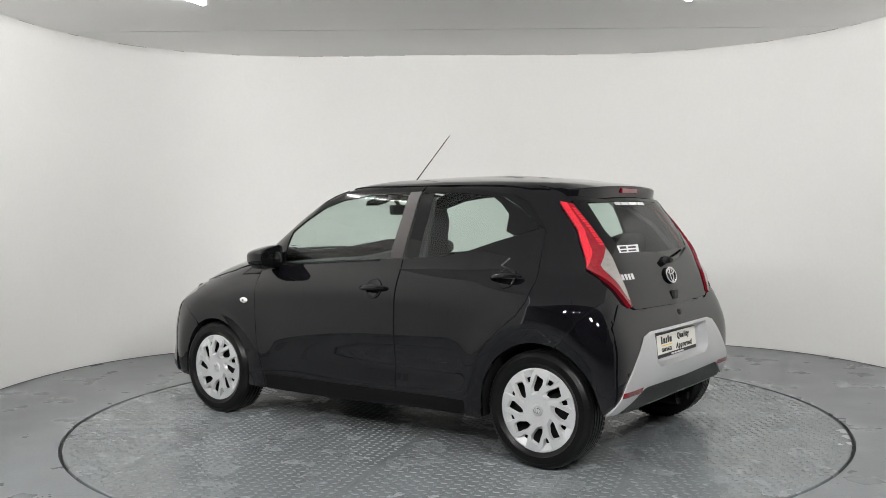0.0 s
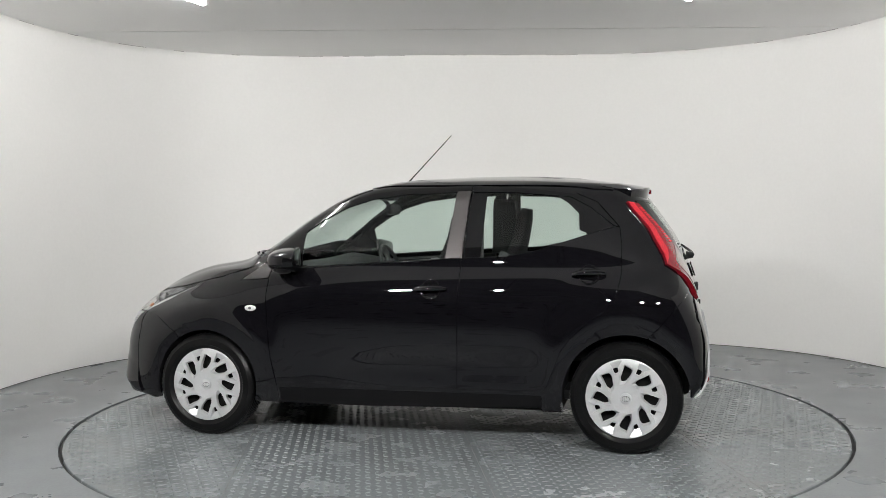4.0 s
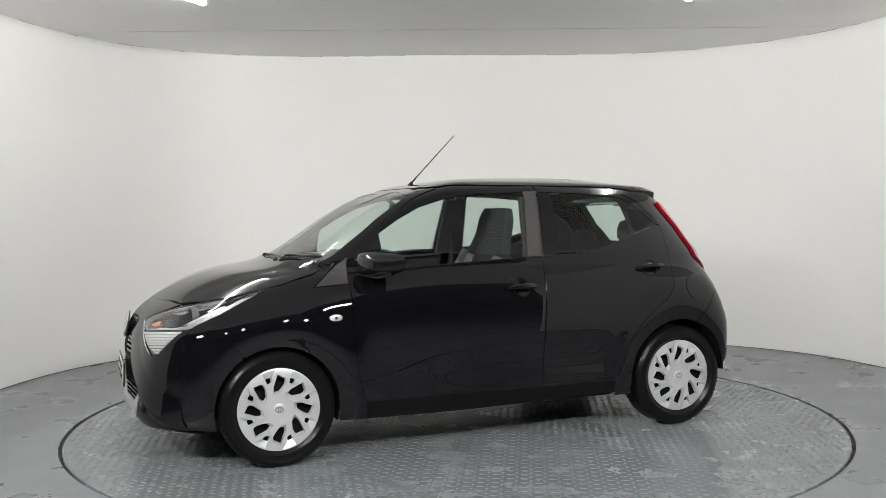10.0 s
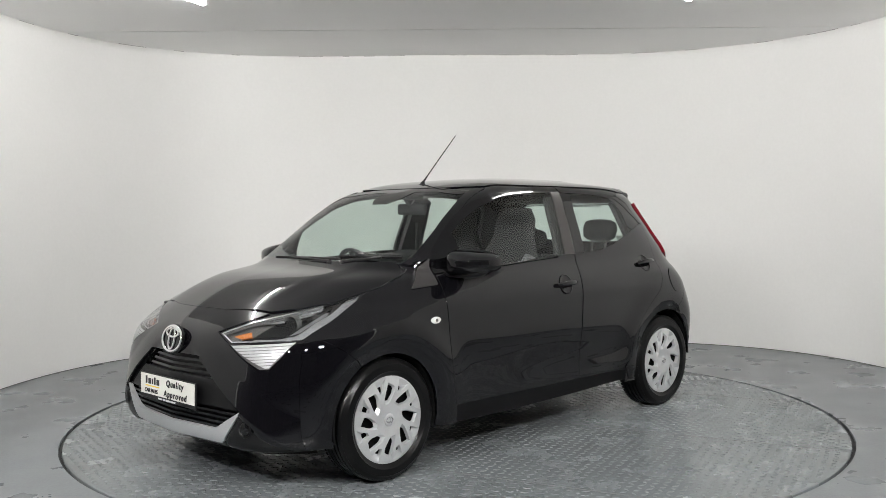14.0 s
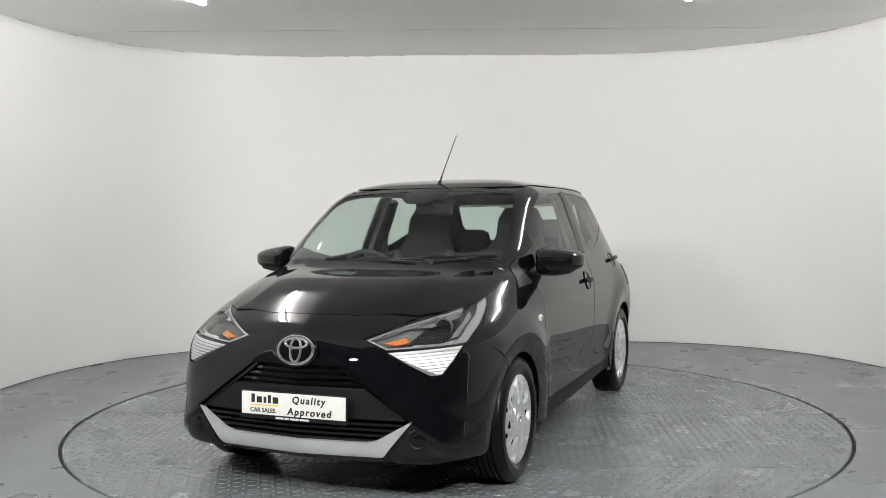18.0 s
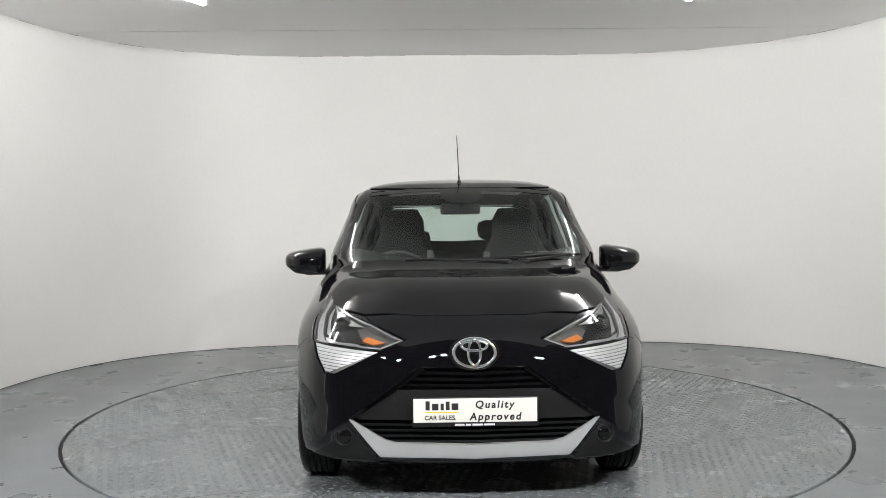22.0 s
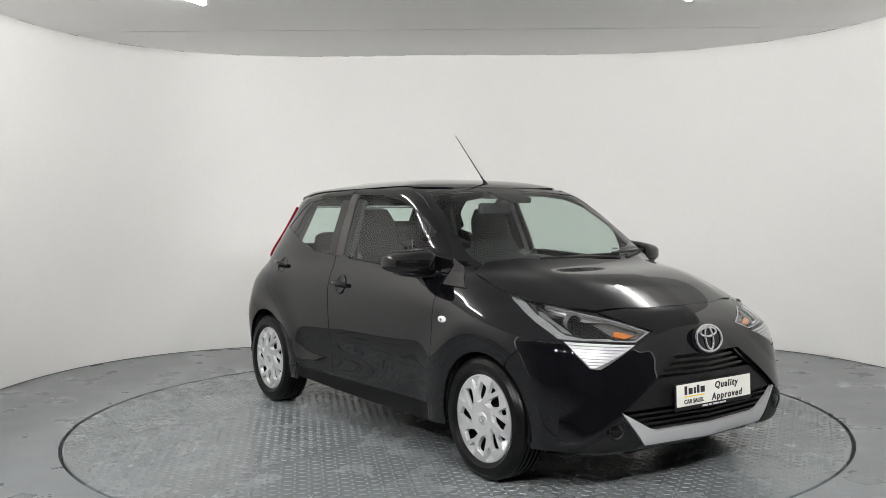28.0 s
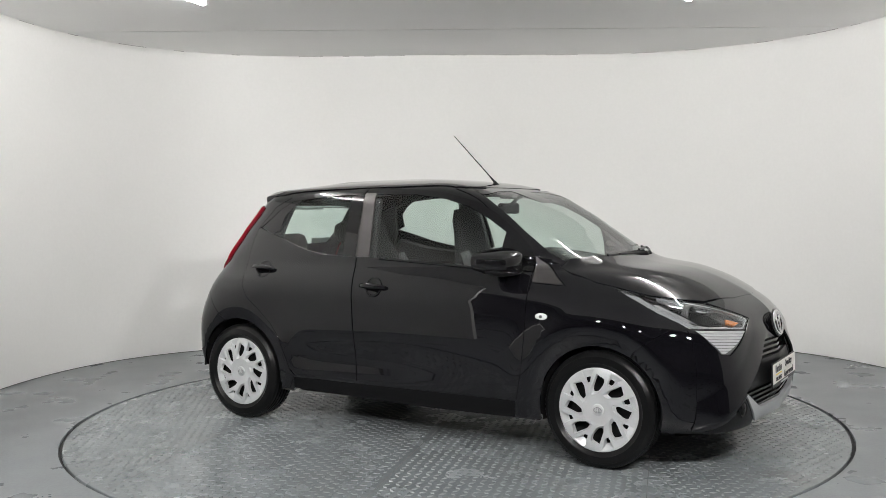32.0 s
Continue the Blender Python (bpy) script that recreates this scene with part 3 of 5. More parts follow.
REAR_EDGE = [(-0.726, 0.306), (-0.765, 0.335), (-0.797, 0.415), (-0.840, 0.525), (-0.891, 0.594), (-0.980, 0.674), (-1.075, 0.745), (-1.126, 0.818), (-1.148, 0.922), (-1.148, 1.072), (-1.137, 1.163)]
REAR_TOP = [(-0.343, 1.394), (-0.541, 1.386), (-0.727, 1.366), (-0.913, 1.340), (-1.019, 1.292), (-1.137, 1.163)]
REAR_GLASS_TOP = [(-0.351, 1.357), (-0.601, 1.350), (-0.880, 1.322), (-0.985, 1.266), (-1.106, 1.166)]
REAR_GLASS_LOW = [(-0.894, 1.103), (-0.708, 1.044), (-0.556, 1.013), (-0.319, 1.002)]
ARCH_F, ARCH_R = 0.306, 0.324
WINDSCREEN = [(0.0, 1.000), (0.30, 0.998), (0.606, 1.000), (0.615, 1.020), (0.583, 1.165), (0.542, 1.300), (0.510, 1.362), (0.30, 1.383), (0.0, 1.389)]
HEADLAMP = [(0.290, 0.711), (0.430, 0.770), (0.545, 0.808), (0.605, 0.835), (0.652, 0.882), (0.682, 0.845), (0.694, 0.795), (0.702, 0.765), (0.692, 0.697), (0.545, 0.685), (0.395, 0.672)]
DRL = [(0.400, 0.664), (0.545, 0.677), (0.684, 0.688), (0.668, 0.630), (0.634, 0.574), (0.592, 0.570)]
TAIL = [(0.518, 1.278), (0.520, 1.200), (0.524, 1.094), (0.529, 1.069), (0.523, 0.968), (0.518, 0.900), (0.500, 0.785), (0.513, 0.775), (0.645, 0.945), (0.660, 0.967), (0.628, 1.045), (0.583, 1.150), (0.570, 1.211), (0.553, 1.293)]
TAIL_CLEAR = [(0.529, 1.062), (0.524, 0.968), (0.520, 0.900), (0.510, 0.803), (0.532, 0.820), (0.604, 0.962), (0.606, 0.983)]
PLATE_HOLE = [(0.0, 0.638), (0.345, 0.636), (0.345, 0.500), (0.300, 0.470), (0.0, 0.468)]
GRILLE = [(0.0, 0.603), (0.225, 0.600), (0.345, 0.512), (0.527, 0.386), (0.415, 0.245), (0.385, 0.204), (0.0, 0.202)]


def hood_shape(x, y, z):
    """Raised middle of the bonnet between two soft creases."""
    w = 0.40 + 0.06 * (1.7 - x)
    d = (w - abs(y)) / 0.028
    k = 1 / (1 + math.exp(-max(-30, min(30, d * 2.2))))
    end = min(1.0, max(0.0, (1.70 - x) / 0.25))
    return 0.002 + 0.009 * k * end * end * (3 - 2 * end)


def nose_shape(x, y, z):
    """Crossed ridges of the front, from beside the badge down to the lower corners."""
    ax, az, bx, bz = 0.10, 0.690, 0.735, 0.215
    dx, dz = bx - ax, bz - az
    ln = math.hypot(dx, dz)
    d = ((abs(y) - ax) * -dz + (z - az) * dx) / ln
    along = ((abs(y) - ax) * dx + (z - az) * dz) / ln / ln
    fade = max(0.0, min(1.0, along / 0.45)) * max(0.0, min(1.0, (1.15 - along) / 0.3))
    fade = fade * fade * (3 - 2 * fade)
    up = max(0.0, 1 - d / 0.115) if d > 0 else max(0.0, 1 + d / 0.028)
    return 0.017 * up * fade


def build_car():
    car = thing("car", "shiny black five-door hatchback with silver wheel covers parked on the turntable", "car")

    # inner shell under the panels, open at the windows, wheels, grille and lamps
    glass_f = inset(FRONT_GLASS_TOP + BELT_FRONT[::-1], -0.012)
    glass_r = inset(REAR_GLASS_TOP + REAR_GLASS_LOW, -0.012)
    screen = mirror(inset(WINDSCREEN, -0.012))[:len(WINDSCREEN)] + [(-0.02, 1.40), (-0.02, 0.985)]

    def open_at(p):
        if p.z < 0.20 or (p.z < 0.286 and -0.74 < p.x < 0.72 and abs(p.y) > 0.5):
            return True
        s = (p.x, p.z)
        for cx, r in ((WHEEL_X, ARCH_F + 0.012), (-WHEEL_X, ARCH_R + 0.012)):
            if math.hypot(p.x - cx, p.z - 0.29) < r and abs(p.y) > 0.35:
                return True
        if abs(p.y) > 0.30 and -1.12 < p.x < 0.66 and p.z > 0.95:
            if inside(glass_f, *s):
                return True
            if inside(glass_r, *s):
                return True
        f = (abs(p.y), p.z)
        if p.x > 0.2 and inside(screen, *f):
            return True
        if p.x > 1.0 and (inside(HEADLAMP, *f) or inside([(-0.02, 0.603)] + GRILLE + [(-0.02, 0.202)], *f)):
            return True
        if p.x < -1.3 and (p.z < 0.29 or inside([(-0.02, 0.648), (0.352, 0.646), (0.352, 0.490), (0.305, 0.460), (-0.02, 0.458)], *f)):
            return True
        if p.x < -1.0 and inside([(-0.02, 1.30), (0.45, 1.292), (0.458, 1.15), (0.41, 1.04), (-0.02, 1.03)], *f):
            return True
        return False

    vs = [v - Vector(n) * 0.007 for v, n in zip(SKIN_V, SKIN_N)]
    keep = []
    bare = [open_at(p) for p in SKIN_V]
    for q in SKIN_F:
        o4, i4 = [SKIN_V[k] for k in q], [vs[k] for k in q]
        c = (o4[0] + o4[1] + o4[2] + o4[3]) / 4
        tests = {bare[k] for k in q} | {open_at(c)}
        if tests == {False}:
            keep.append(q)
        elif len(tests) == 2:
            # cells on the edge of an opening are cut finer
            m = max(2, min(14, int(max((o4[0] - o4[1]).length, (o4[1] - o4[2]).length) / 0.008)))
            base = len(vs)
            at = lambda r, u, v: r[0] * (1 - u) * (1 - v) + r[1] * u * (1 - v) + r[2] * u * v + r[3] * (1 - u) * v
            for a in range(m + 1):
                for b in range(m + 1):
                    vs.append(at(i4, a / m, b / m))
            for a in range(m):
                for b in range(m):
                    if not open_at(at(o4, (a + 0.5) / m, (b + 0.5) / m)):
                        k = base + a * (m + 1) + b
                        keep.append((k, k + m + 1, k + m + 2, k + 1))
    me = bpy.data.meshes.new("body_shell")
    me.from_pydata([tuple(v) for v in vs], [], keep)
    me.materials.append(PAINT)
    me.polygons.foreach_set("use_smooth", [True] * len(keep))
    shell = new("body_shell", me)
    shell.parent = car

    # doors
    for s in (1, -1):
        low = DOOR_FRONT_EDGE + BELT_FRONT + DOOR_GAP + [(0.2, 0.295)]
        frame_poly = [(0.787, 0.942)] + FRONT_TOP + [(-0.338, 1.366), (-0.262, 1.362)] + FRONT_GLASS_TOP[::-1] + [(0.604, 0.954)]
        door = skin("front_door", [("Y", low)], PAINT, car, side=s)
        skin("window_frame", [("Y", frame_poly)], GLOSS, door, "gloss black window frame", side=s, step=0.03)
        skin("pillar_trim", [("Y", [(-0.261, 1.361), (-0.338, 1.364), (-0.308, 1.001), (-0.218, 1.002)])], PILLAR, door, "matt grey pillar trim", side=s, off=0.0015, gap=0.001)
        ob = skin("window_pane", [("Y", inset(FRONT_GLASS_TOP + BELT_FRONT[::-1], -0.006))], GLASS, door, "clear green-tinted glass", side=s, off=-0.005, thick=0.0, gap=0.0)
        ob.visible_shadow = False
        rod = []
        for (x0, z0), (x1, z1) in zip(BELT_FRONT, BELT_FRONT[1:]):
            for k in range(6):
                p, n = on_skin("Y", x0 + (x1 - x0) * k / 6, z0 + (z1 - z0) * k / 6 - 0.004)
                rod.append(((p + n * 0.002).x, (p + n * 0.002).y * s, (p + n * 0.002).z))
        bm = bmesh.new()
        tube(bm, rod, 0.0065, 10)
        part("belt_moulding", bm, GLOSS, door, "shiny black moulding under the window")
        low = REAR_EDGE + [(-1.106, 1.163)] + REAR_GLASS_LOW + [(-0.311, 0.997), (-0.302, 0.814), (-0.294, 0.571), (-0.286, 0.299)]
        frame_poly = REAR_TOP + [(-1.106, 1.166)] + REAR_GLASS_TOP[::-1]
        door = skin("rear_door", [("Y", low)], PAINT, car, side=s)
        skin("window_frame", [("Y", frame_poly)], GLOSS, door, "gloss black window frame", side=s, step=0.03)
        ob = skin("window_pane", [("Y", inset(REAR_GLASS_TOP + REAR_GLASS_LOW, -0.006))], GLASS, door, "clear green-tinted glass", side=s, off=-0.004, thick=0.0, gap=0.0)
        ob.visible_shadow = False
        # dark border printed on the rear pane
        edge = [(-0.345, 1.352), (-0.430, 1.352), (-0.410, 1.010), (-0.322, 1.006)]
        skin("pane_border", [("Y", edge)], GLOSS, door, side=s, off=-0.003, thick=0.001, gap=0.0)
        edge = [(-0.80, 1.335), (-0.880, 1.322), (-0.985, 1.266), (-1.106, 1.166), (-0.98, 1.128), (-0.93, 1.150), (-0.925, 1.235), (-0.87, 1.290)]
        skin("pane_border", [("Y", edge)], GLOSS, door, side=s, off=-0.003, thick=0.001, gap=0.0)

    # wings, quarters, sills
    fender = [(0.735, 0.292)] + DOOR_FRONT_EDGE[1:5] + [(0.793, 0.888), (0.974, 0.878), (0.780, 1.030), (0.752, 1.064), (0.80, 1.06), (0.93, 0.985), (1.10, 0.938), (1.190, 0.893), (1.262, 0.846), (1.372, 0.797), (1.432, 0.762), (1.585, 0.692), (1.560, 0.678), (1.520, 0.690), (1.435, 0.640), (1.354, 0.580)]
    fender += arc(WHEEL_X, 0.290, ARCH_F, 58, 195, 18) + [(0.835, 0.205), (0.722, 0.200)]
    pair("front_wing", [("Y", fender)], PAINT, car, off=-0.0005)
    pair("corner_trim", [("Y", [(0.966, 0.881), (0.801, 0.893), (0.783, 1.022)])], TRIM, car, "matt grey corner trim", off=0.0, gap=0.001, corner=0.006)
    quarter = REAR_EDGE[1:] + [(-1.019, 1.296), (-0.913, 1.343), (-1.10, 1.33), (-1.20, 1.28), (-1.36, 1.07), (-1.40, 0.97), (-1.49, 0.84), (-1.487, 0.828), (-1.401, 0.731), (-1.330, 0.649), (-1.285, 0.609)]
    quarter += arc(-WHEEL_X, 0.290, ARCH_R, 110, -5, 16) + [(-0.826, 0.225), (-0.770, 0.222), (-0.735, 0.300)]
    pair("rear_quarter", [("Y", quarter)], PAINT, car, off=-0.001)
    pair("sill", [("Y", [(0.735, 0.290), (0.2, 0.291), (-0.284, 0.295), (-0.735, 0.300), (-0.772, 0.222), (-0.270, 0.205), (0.2, 0.195), (0.722, 0.196)])], SILLMAT, car, off=-0.008, thick=0.02)
    pair("windscreen_pillar", [("F", [(0.615, 1.012), (0.584, 1.165), (0.543, 1.300), (0.511, 1.358), (0.500, 1.380), (0.546, 1.386), (0.562, 1.362), (0.597, 1.270), (0.622, 1.165), (0.653, 1.070), (0.682, 1.012)], -0.002, 0.012, 0.03)], PAINT, car)

    # roof, bonnet, cowl
    roof = [(x, y) for x, y in [(0.300, 0.0), (0.299, 0.300), (0.266, 0.470), (0.222, 0.524), (-0.30, 0.545), (-0.80, 0.556), (-1.00, 0.560), (-1.10, 0.535), (-1.12, 0.480), (-1.15, 0.0)]]
    roof = roof + [(x, -y) for x, y in reversed(roof) if y > 0]
    skin("roof", [("T", roof)], PAINT, car, side=0, off=-0.001, step=0.06, gap=0.001)
    hood = [(1.703, 0.0), (1.670, 0.233), (1.592, 0.468), (1.500, 0.562), (1.374, 0.628), (1.25, 0.652), (1.113, 0.668), (0.960, 0.650), (0.895, 0.622), (0.965, 0.50), (1.045, 0.25), (1.070, 0.0)]
    hood = hood + [(x, -y) for x, y in reversed(hood) if y > 0]
    skin("bonnet", [("T", hood)], PAINT, car, side=0, off=hood_shape, step=0.03)
    cowl = [(1.066, 0.0), (1.041, 0.25), (0.961, 0.50), (0.890, 0.618), (0.80, 0.600), (0.90, 0.45), (0.99, 0.22), (1.02, 0.0)]
    cowl = cowl + [(x, -y) for x, y in reversed(cowl) if y > 0]
    skin("cowl", [("T", cowl)], PLASTIC, car, "matt black cowl panel", side=0, off=-0.012)
    ob = skin("windscreen", [("F", mirror(inset(WINDSCREEN, 0.0)))], GLASS, car, "clear green-tinted windscreen", side=0, off=-0.004, thick=0.0, gap=-0.004)
    ob.visible_shadow = False
    band = mirror([(0.0, 1.372), (0.30, 1.366), (0.508, 1.346), (0.512, 1.364), (0.30, 1.386), (0.0, 1.392)])
    skin("windscreen_band", [("F", band, -0.003, 0.03, 0.01)], GLOSS, car, "black band along the windscreen top", side=0, thick=0.001, gap=0.0)
    patch = mirror([(0.0, 1.30), (0.06, 1.30), (0.11, 1.325), (0.12, 1.378), (0.0, 1.380)])
    skin("sensor_patch", [("F", patch, -0.003, 0.03, 0.01)], GLOSS, car, "black sensor patch behind the mirror", side=0, thick=0.001, gap=0.0)

    # front end
    nose = [(0.0, 0.822), (0.233, 0.815), (0.468, 0.797), (0.430, 0.773), (0.284, 0.712), (0.390, 0.666), (0.588, 0.566), (0.638, 0.570), (0.673, 0.628), (0.692, 0.692), (0.706, 0.690), (0.722, 0.600), (0.728, 0.400), (0.728, 0.225), (0.60, 0.205), (0.415, 0.205)]
    nose += [(0.415, 0.245), (0.527, 0.386), (0.345, 0.512), (0.225, 0.600), (0.0, 0.603)]
    side_piece = [(1.354, 0.578), (1.435, 0.638), (1.520, 0.696), (1.600, 0.690), (1.690, 0.560), (1.710, 0.260), (1.65, 0.210), (1.470, 0.195)] + arc(WHEEL_X, 0.290, ARCH_F, -10, 56, 8)
    fb = skin("front_bumper", [("F", mirror(nose), nose_shape, 0.011, 0.011)], PAINT, car, side=0, gap=0.0015)
    pair("bumper_corner", [("Y", side_piece)], PAINT, fb, off=-0.002)
    skin("grille_backing", [("F", mirror(GRILLE), -0.045, 0.04, 0.04)], PLASTIC, fb, side=0, thick=0.0, gap=-0.01)
    skin("tow_cover", [("F", [(-0.335, 0.478), (-0.415, 0.470), (-0.420, 0.425), (-0.340, 0.425)], -0.0105, 0.03, 0.03)], PLASTIC, fb, "small square tow-eye cover", side=0, thick=0.004, gap=0.0, corner=0.012)
    # X-shaped returns round the grille
    for s in (1, -1):
        skin("grille_edge", [("F", [(0.215, 0.604), (0.345, 0.518), (0.533, 0.389), (0.520, 0.378), (0.338, 0.500), (0.205, 0.592)], -0.004, 0.02, 0.02)], GLOSS, fb, side=s, thick=0.04, gap=0.0)
    for k, z in enumerate((0.585, 0.560, 0.535)):
        w = 0.225 + (0.600 - z) * 1.36 - 0.012
        skin("upper_slat", [("F", mirror([(0.0, z), (w, z + 0.002), (w + 0.008, z - 0.009), (0.0, z - 0.012)]), -0.016, 0.05, 0.02)], GLOSS, fb, side=0, thick=0.02, gap=0.0)
    skin("plate_panel", [("F", mirror([(0.0, 0.512), (0.338, 0.508), (0.510, 0.390), (0.480, 0.384), (0.0, 0.384)]), -0.012, 0.04, 0.03)], PLASTIC, fb, "matt black plate panel", side=0, thick=0.03, gap=0.0)
    for z in (0.368, 0.345, 0.322, 0.300):
        w = 0.415 + (z - 0.245) * 0.79 - 0.03
        skin("lower_slat", [("F", mirror([(0.0, z), (w, z), (w - 0.006, z - 0.010), (0.0, z - 0.010)]), -0.014, 0.05, 0.02)], GLOSS, fb, side=0, thick=0.02, gap=0.0)
    lip = [(0.0, 0.286), (0.328, 0.289), (0.372, 0.300), (0.528, 0.388), (0.424, 0.262), (0.396, 0.230), (0.0, 0.226)]
    skin("silver_lip", [("F", mirror(lip), 0.006, 0.02, 0.012)], SILVER, fb, "silver painted bumper lip", side=0, thick=0.02, gap=0.0, corner=0.008)
    skin("chin", [("F", mirror([(0.0, 0.223), (0.394, 0.227), (0.440, 0.206), (0.60, 0.204), (0.66, 0.205), (0.64, 0.168), (0.0, 0.160)]), -0.020, 0.04, 0.02)], PLASTIC, fb, "matt black chin", side=0, thick=0.03, gap=0.0)
    for s in (1, -1):
        panel = skin("fog_lamp_panel", [("F", [(0.533, 0.372), (0.585, 0.335), (0.655, 0.262), (0.700, 0.212), (0.425, 0.214), (0.428, 0.240)], 0.003, 0.02, 0.02)], PLASTIC, fb, "matt black fog lamp panel", side=s, thick=0.01, gap=0.001, corner=0.006)
        p, n = on_skin("F", 0.548, 0.312)
        bm = bmesh.new()
        lathe(bm, [(0.042, 0.004), (0.040, 0.007), (0.034, 0.004), (0.029, -0.004)], 24, "X")
        ring = part("fog_ring", bm, PLASTIC, panel)
        ring.matrix_basis = Matrix.Translation(p) @ pose(0, 0, 0, 0, 0, 0)
        bm = bmesh.new()
        lathe(bm, [(0.031, 0.0), (0.026, 0.007), (0.014, 0.010), (0.001, 0.011)], 24, "X")
        lens = part("fog_lens", bm, GLOSS, panel, "dark round fog lamp")
        for o in (ring, lens):
            o.matrix_basis = Matrix.Translation((p.x + 0.004, p.y * s, p.z)) @ pose(0, 0, 0, 0, 0, 12 * s)

        # headlamp
        lamp = skin("headlamp", [("F", HEADLAMP, -0.040, 0.012, 0.02)], LAMPGREY, car, "swept-back clear headlamp with amber indicator", side=s, thick=0.0, gap=-0.003)
        rim = inset(HEADLAMP, 0.003)
        rim_in = inset(HEADLAMP, 0.0085)
        for a, b in ((0, 1), (1, 2), (2, 3), (8, 9), (9, 10), (10, 0)):
            skin("bright_trim", [("F", [rim[a], rim[b], rim_in[b], rim_in[a]], -0.008, 0.012, 0.02)], BRIGHT, lamp, side=s, thick=0.02, gap=0.0)
        skin("bright_reflector", [("F", [(0.640, 0.690), (0.690, 0.699), (0.699, 0.765), (0.680, 0.842), (0.655, 0.870), (0.642, 0.852), (0.666, 0.800), (0.664, 0.730)], -0.014, 0.010, 0.02)], BRIGHT, lamp, "bright silver reflector strip", side=s, thick=0.01, gap=0.0)
        skin("reflector_bowl", [("F", [(0.46, 0.695), (0.63, 0.703), (0.63, 0.800), (0.52, 0.775)], -0.034, 0.02, 0.02)], GLOSS, lamp, side=s, thick=0.0, gap=0.0)
        for poly, deep in (([(0.47, 0.768), (0.545, 0.795), (0.602, 0.822), (0.632, 0.850), (0.612, 0.800), (0.54, 0.770)], -0.022), ([(0.485, 0.694), (0.640, 0.702), (0.655, 0.722), (0.600, 0.708), (0.50, 0.703)], -0.022), ([(0.628, 0.725), (0.652, 0.735), (0.655, 0.800), (0.630, 0.835), (0.640, 0.780)], -0.026)):
            skin("chrome_facet", [("F", poly, deep, 0.012, 0.02)], CHROME, lamp, "chrome reflector facet", side=s, thick=0.006, gap=0.0)
        skin("indicator", [("F", [(0.375, 0.706), (0.455, 0.730), (0.478, 0.712), (0.43, 0.698)], -0.018, 0.02, 0.02)], AMBER, lamp, "amber indicator", side=s, thick=0.01, gap=0.0)
        p, n = on_skin("F", 0.575, 0.748)
        bm = bmesh.new()
        lathe(bm, [(0.041, -0.050), (0.042, -0.020), (0.039, -0.014), (0.035, -0.020)], 28, "X")
        proj = part("projector_ring", bm, STEEL, lamp)
        bm = bmesh.new()
        lathe(bm, [(0.035, -0.022), (0.030, -0.012), (0.019, -0.005), (0.001, -0.002)], 28, "X")
        pl = part("projector_lens", bm, GLOSS, lamp, "dark glass projector lens")
        for o in (proj, pl):
            o.matrix_basis = Matrix.Translation((p.x - 0.040, p.y * s, p.z)) @ pose(0, 0, 0, 0, 0, 14 * s)
        ob = skin("lens_cover", [("F", HEADLAMP, -0.001, 0.012, 0.02)], LENS, lamp, "clear plastic lens", side=s, thick=0.0, gap=0.0005)
        ob.visible_shadow = False
        # ribbed running light below
        drl = skin("running_light", [("F", DRL, -0.006, 0.02, 0.02)], STEEL, car, "ribbed silver running light", side=s, thick=0.012, gap=0.001)
        for k in range(8):
            z1 = 0.6615 - 0.0132 * k
            z0 = z1 - 0.0100
            poly = []
            for z, ends in ((z1, (0, 1)), (z0, (1, 0))):
                lo = 0.402 + max(0.0, 0.664 - z) / 0.094 * 0.190
                hi = min(0.682, 0.675 + (z - 0.640) * 0.35 if z > 0.613 else 0.664 - (0.613 - z) * 0.62)
                for e in ends:
                    y = (lo, hi)[e]
                    poly.append((y, z + (y - 0.400) * 0.085))
            if poly[1][0] - poly[0][0] > 0.012 and poly[2][0] - poly[3][0] > 0.004:
                skin("rib", [("F", poly, -0.0015, 0.02, 0.02)], RIBMAT, drl, side=s, thick=0.006, gap=0.0)

    # rear end
    hole = [(0.0, 1.297), (0.445, 1.288), (0.455, 1.150), (0.405, 1.040), (0.0, 1.028)]
    low = mirror([(0.0, 1.028), (0.405, 1.040), (0.470, 1.10), (0.556, 1.078), (0.531, 0.930), (0.492, 0.786), (0.462, 0.764), (0.0, 0.756)])
    gate = skin("tailgate", [("R", low, 0.004, 0.04, 0.03)], GLOSS, car, "gloss black glass tailgate", side=0, gap=0.002)
    for s in (1, -1):
        skin("tailgate_border", [("R", [(0.445, 1.288), (0.51, 1.300), (0.540, 1.174), (0.556, 1.076), (0.470, 1.098), (0.405, 1.040), (0.455, 1.150)], 0.004, 0.02, 0.03)], GLOSS, gate, side=s, gap=0.0005)
    skin("tailgate_border", [("R", mirror([(0.0, 1.315), (0.51, 1.300), (0.445, 1.288), (0.0, 1.297)]), 0.004, 0.04, 0.03)], GLOSS, gate, side=0, gap=0.0005)
    ob = skin("tailgate_glass", [("R", mirror(hole), 0.002, 0.04, 0.03)], PRIVACY, gate, "clear green-tinted rear glass", side=0, thick=0.0, gap=-0.002)
    ob.visible_shadow = False
    flank = [(0.712, 0.645), (0.722, 0.480), (0.715, 0.300), (0.60, 0.280), (0.36, 0.275), (0.36, 0.645)]
    rear = [mirror([(0.0, 0.748), (0.462, 0.754), (0.505, 0.772), (0.60, 0.800), (0.705, 0.700), (0.712, 0.645), (0.0, 0.643)]), flank, [(-a, b) for a, b in flank], mirror([(0.0, 0.464), (0.36, 0.464), (0.36, 0.275), (0.0, 0.280)])]
